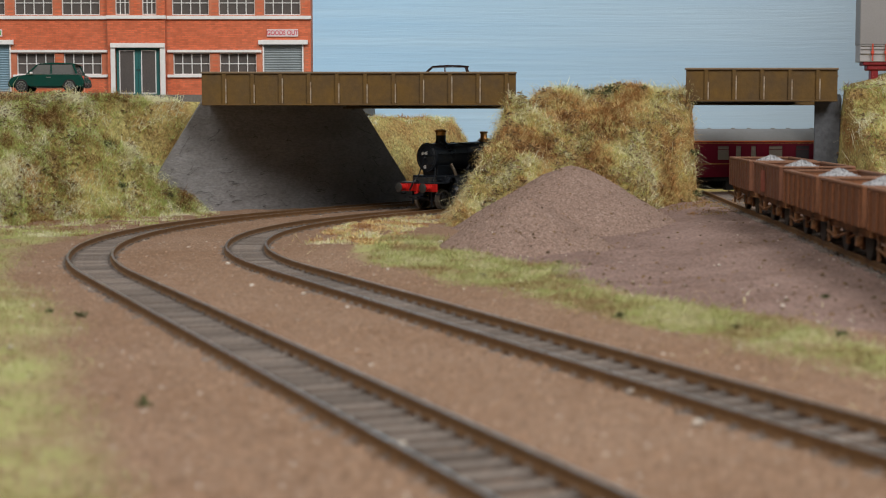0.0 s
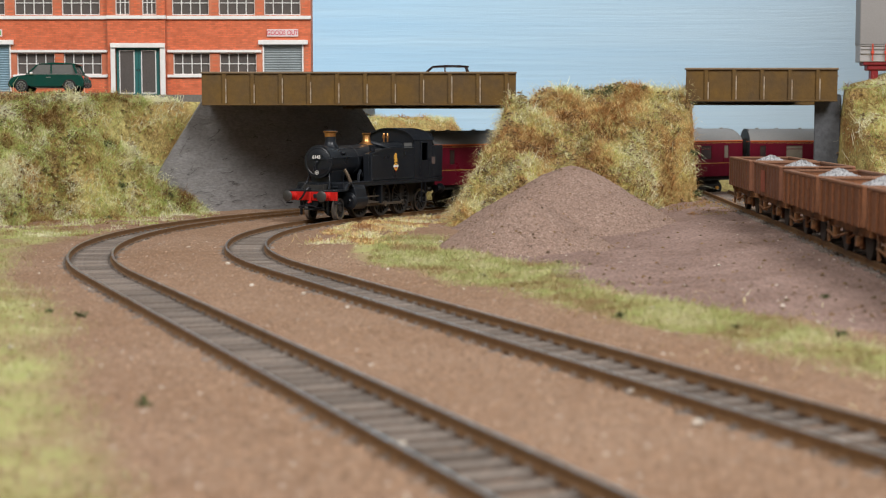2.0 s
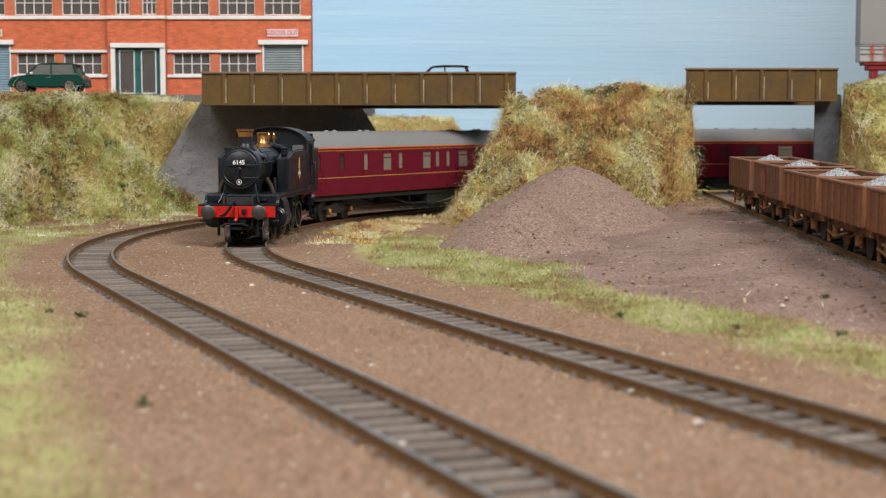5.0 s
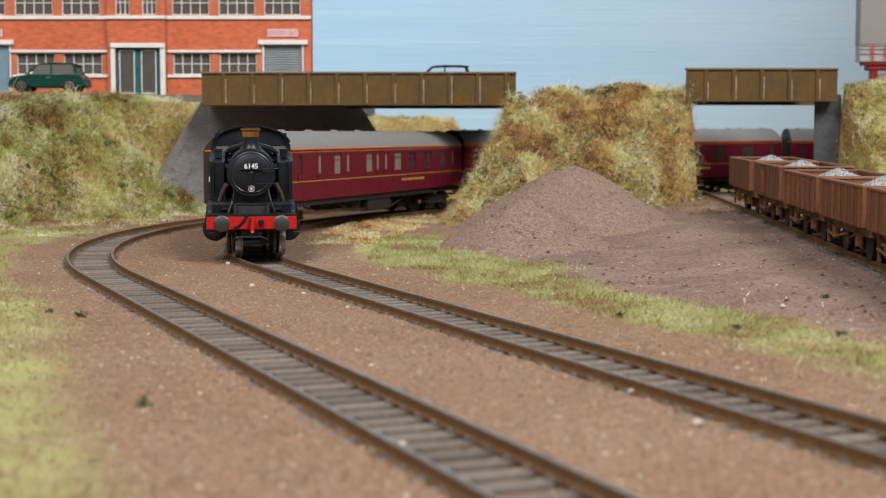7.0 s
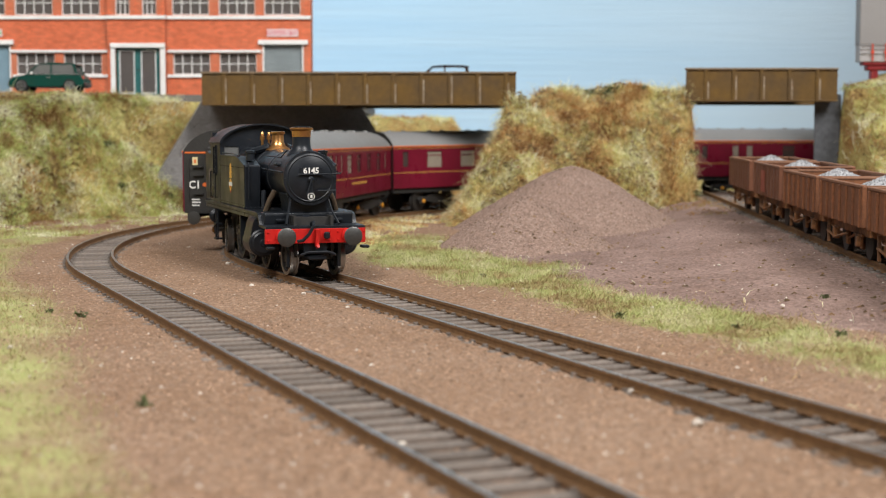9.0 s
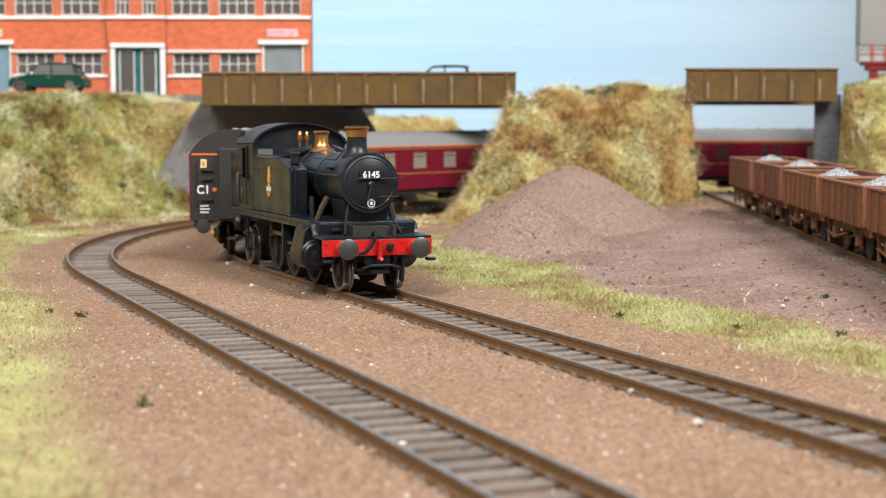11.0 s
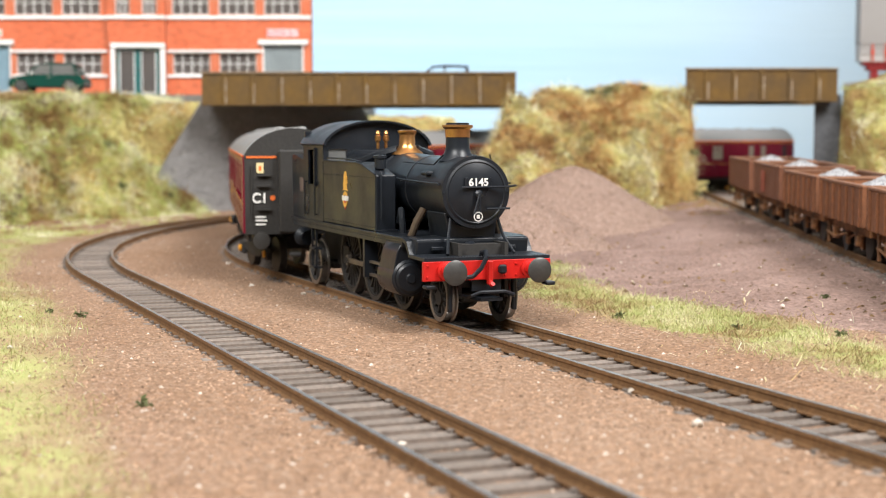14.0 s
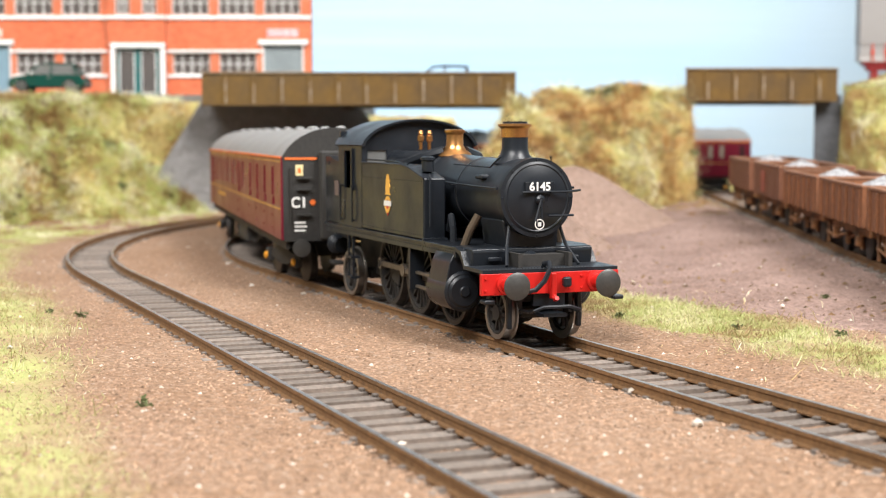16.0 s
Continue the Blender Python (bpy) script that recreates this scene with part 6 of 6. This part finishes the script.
for top_of, n, xa, xb, ya, yb, sd in ((bank_left, 3200, -330, -150, 730, 925, 71), (bank_mid, 3600, 4, 157, 770, 915, 72), (bank_right, 500, 248, 330, 800, 920, 73)):
    grit("leaf_litter", n, xa, xb, ya, yb, lambda x, y, h=top_of: h(x, y) + random.uniform(0.5, 3.5), lambda x, y, h=top_of: h(x, y) > 0 and nz(x, y, 22, 41) > -0.05, 1.9, M_LITTER, sd, "torn brown leaf flakes on the bank")


def clear(x, y):
    o = track_distance(x, y)
    return abs(o) > 9.6 and abs(o - OUTER) > 9.6 and not is_yard(x, y)


def between(x, y):
    o = track_distance(x, y)
    return (abs(o) < 7.5 or abs(o - OUTER) < 7.5 or abs(abs(o) - 12) < 2.5 or abs(abs(o - OUTER) - 12) < 2.5)


grit("loose_grit", 46000, -230, 200, 175, 900, ground_z, clear, 0.55, M_GRIT, 11, "loose brown scatter grit")
grit("loose_grit", 9000, -230, 200, 175, 900, ground_z, between, 0.6, M_GRIT, 12, "brown grit between the sleepers")
grit("yard_grit", 9000, 15, 200, 330, 900, ground_z, is_yard, 0.55, M_YARD, 13, "fine grit on the yard")
grit("heap_grit", 15000, -30, 168, 565, 820, heap, lambda x, y: heap(x, y) > -3.4, 0.6, M_HEAPGRIT, 14, "sand grains on the heap")


grit("yard_crumbs", 420, 20, 200, 380, 900, ground_z, lambda x, y: is_yard(x, y) and heap(x, y) < -3.5, 1.5, M_LITTER, 15, "dark earth crumbs on the yard")
grit("heap_crumbs", 260, -10, 150, 585, 800, heap, lambda x, y: heap(x, y) > -1.5, 1.25, M_LITTER, 16, "dark crumbs on the heap")
grit("pale_crumbs", 900, -230, 200, 175, 900, lambda x, y: max(ground_z(x, y), heap(x, y)), lambda x, y: abs(track_distance(x, y)) > 9.6, 0.75, M_CHIP, 17, "pale crumbs scattered over the earth")
fibres("loose_straws", spread(420, -120, 180, 230, 720, ground_z, lambda x, y: -100 < track_distance(x, y) < -16 and heap(x, y) < -3, 18), 6, 1.45, M_STRAW, "loose straw strands lying on the earth", 18, 0.22)


def chip(x, y, r, material, label):
    bm = bmesh.new()
    bmesh.ops.create_icosphere(bm, subdivisions=1, radius=r)
    for v in bm.verts:
        v.co = v.co * random.uniform(0.7, 1.2)
        v.co.z *= 0.7
    ob = part("stone_chip", bm, material)
    ob.matrix_basis = P(x, y, ground_z(x, y) + r * 0.35)
    return tagged(ob, label, "stone", "stone chips")


for x, y, r in ((-36.5, 297, 1.0), (-63, 472, 0.9), (-44, 452, 0.9), (-33, 326, 0.8), (32, 296, 0.8), (37, 280, 1.1), (57, 293, 0.9), (44, 246, 1.2), (-7, 236, 1.0), (-1, 660, 1.3), (-84, 560, 1.0),
                (-100, 330, 0.9), (22, 452, 0.7), (60, 410, 0.8), (96, 405, 0.7), (120, 372, 0.8), (100, 520, 0.8), (-20, 520, 0.7), (-28, 420, 0.7)):
    chip(x, y, r, M_CHIP, "small pale stone chip on the scatter")


def clump(x, y, z, r, n, label, seed):
    """A torn tuft of dark foliage flock: many tiny leaves on a few twigs."""
    g = random.Random(seed)
    c = thing("foliage_clump", P(x, y, z), label, "foliage", "foliage clumps")
    v, f = [], []
    for _ in range(n):
        a, b = g.uniform(0, 6.3), g.uniform(-0.2, 1.4)
        d = r * g.uniform(0.2, 1.0)
        p = Vector((d * math.cos(a) * math.cos(b), 0.7 * d * math.sin(a) * math.cos(b), 0.75 * d * math.sin(b)))
        s, k = g.uniform(0.5, 1.3), len(v)
        v += [tuple(p + Vector((g.uniform(-s, s), g.uniform(-s, s), g.uniform(-s, s)))) for _ in range(3)]
        f.append((k, k + 1, k + 2))
    tagged(raw("leaves", v, f, M_TWIG, c), "dark green-brown leaves", kind="stuff")
    bm = bmesh.new()
    for _ in range(5):
        a = g.uniform(0, 6.3)
        tube(bm, [(0, 0, -1), (0.4 * r * math.cos(a), 0.3 * r * math.sin(a), 0.3 * r), (0.8 * r * math.cos(a + 0.4), 0.6 * r * math.sin(a), 0.6 * r)], 0.2, 4)
    part("twig", bm, M_TWIG, c)


for i, (x, y, r, n) in enumerate(((104, 902, 6.0, 150), (92, 905, 3.5, 60), (75, 905, 3.0, 40), (125, 905, 2.5, 30), (155, 893, 4.0, 70), (156, 886, 3.5, 60))):
    clump(x, y, bank_mid(x, y) + 3.5, r * 1.25, n * 2, "torn dark foliage tuft on the dry bank", 40 + i)
for i, (x, y, r, n) in enumerate(((-205, 885, 5.0, 70), (-196, 880, 4.0, 60), (-262, 850, 4.0, 40), (-240, 800, 4.0, 50), (-200, 860, 3.5, 40), (-225, 770, 3.0, 30), (-172, 905, 4.5, 60))):
    clump(x, y, bank_left(x, y) + 2.5, r, n * 2, "torn dark foliage tuft on the green bank", 60 + i)
for i, (x, y, r, n) in enumerate(((48, 385, 1.8, 24), (74, 356, 2.2, 30), (96, 345, 1.8, 24), (45, 560, 2.0, 26), (-100, 395, 2.2, 30), (-110, 400, 1.6, 20), (-55, 262, 2.0, 26), (14, 500, 1.8, 22), (112, 420, 1.5, 16))):
    clump(x, y, ground_z(x, y), r, n, "small dark leafy tuft on the ground", 80 + i)
for i, (x, r) in enumerate(((-80, 7), (-66, 6), (-52, 4.0))):
    clump(x, 1045, ROAD, r + 5, 160, "dark green bush behind the bridge", 95 + i)


# ---- what moves ----
def motions():
    """The train rounds the curve; its wheels, rods, trucks and bogies follow."""
    ticks = [i * 0.25 for i in range(65)]
    fine = [i * 0.1 for i in range(161)]
    walk(ENGINE, [(t, engine_pose(t)) for t in ticks])
    s0 = run(0)

    def local(vehicle, t, s):
        x, y, h = along(s)
        return vehicle.inverted() @ pose(x * S, y * S, rise(s) * S, 0, 0, math.degrees(h))

    for key in ("pony", "trailer"):
        tr, w, u, r = GEAR[key]
        walk(tr, [(t, local(engine_pose(t), t, run(t) + u)) for t in ticks])
        walk(w, [(t, pose(0, 0, r * S, 0, math.degrees((run(t) - s0) / r), 0)) for t in fine])
    for w, u in zip(GEAR["drivers"], (-44, -69, -92)):
        walk(w, [(t, pose(u * S, 0, 10.6 * S, 0, math.degrees((run(t) - s0) / 10.6), 0)) for t in fine])
    for side, rod, con, cross in GEAR["rods"]:
        lead = math.pi / 2 if side > 0 else 0.0
        rr, rc, rx = [], [], []
        for t in fine:
            a = (run(t) - s0) / 10.6 + lead
            px, pz = 3.6 * math.cos(a), 10.6 - 3.6 * math.sin(a)
            rr.append((t, pose(px * S, 0, pz * S)))
            e = math.asin((pz - 10.6) / 27)
            rc.append((t, pose((-69 + px) * S, 0, pz * S, 0, math.degrees(e), 0)))
            rx.append((t, pose((-69 + px + 27 * math.cos(e)) * S, 0, 10.6 * S)))
        walk(rod, rr)
        walk(con, rc)
        walk(cross, rx)
    for (c, bogies, length), start in zip(COACHES, STARTS):
        walk(c, [(t, riding(run(t) + start, -36, -length + 36)) for t in ticks])
        for bg, u in bogies:
            walk(bg, [(t, local(riding(run(t) + start, -36, -length + 36), t, run(t) + start + u)) for t in ticks])


motions()
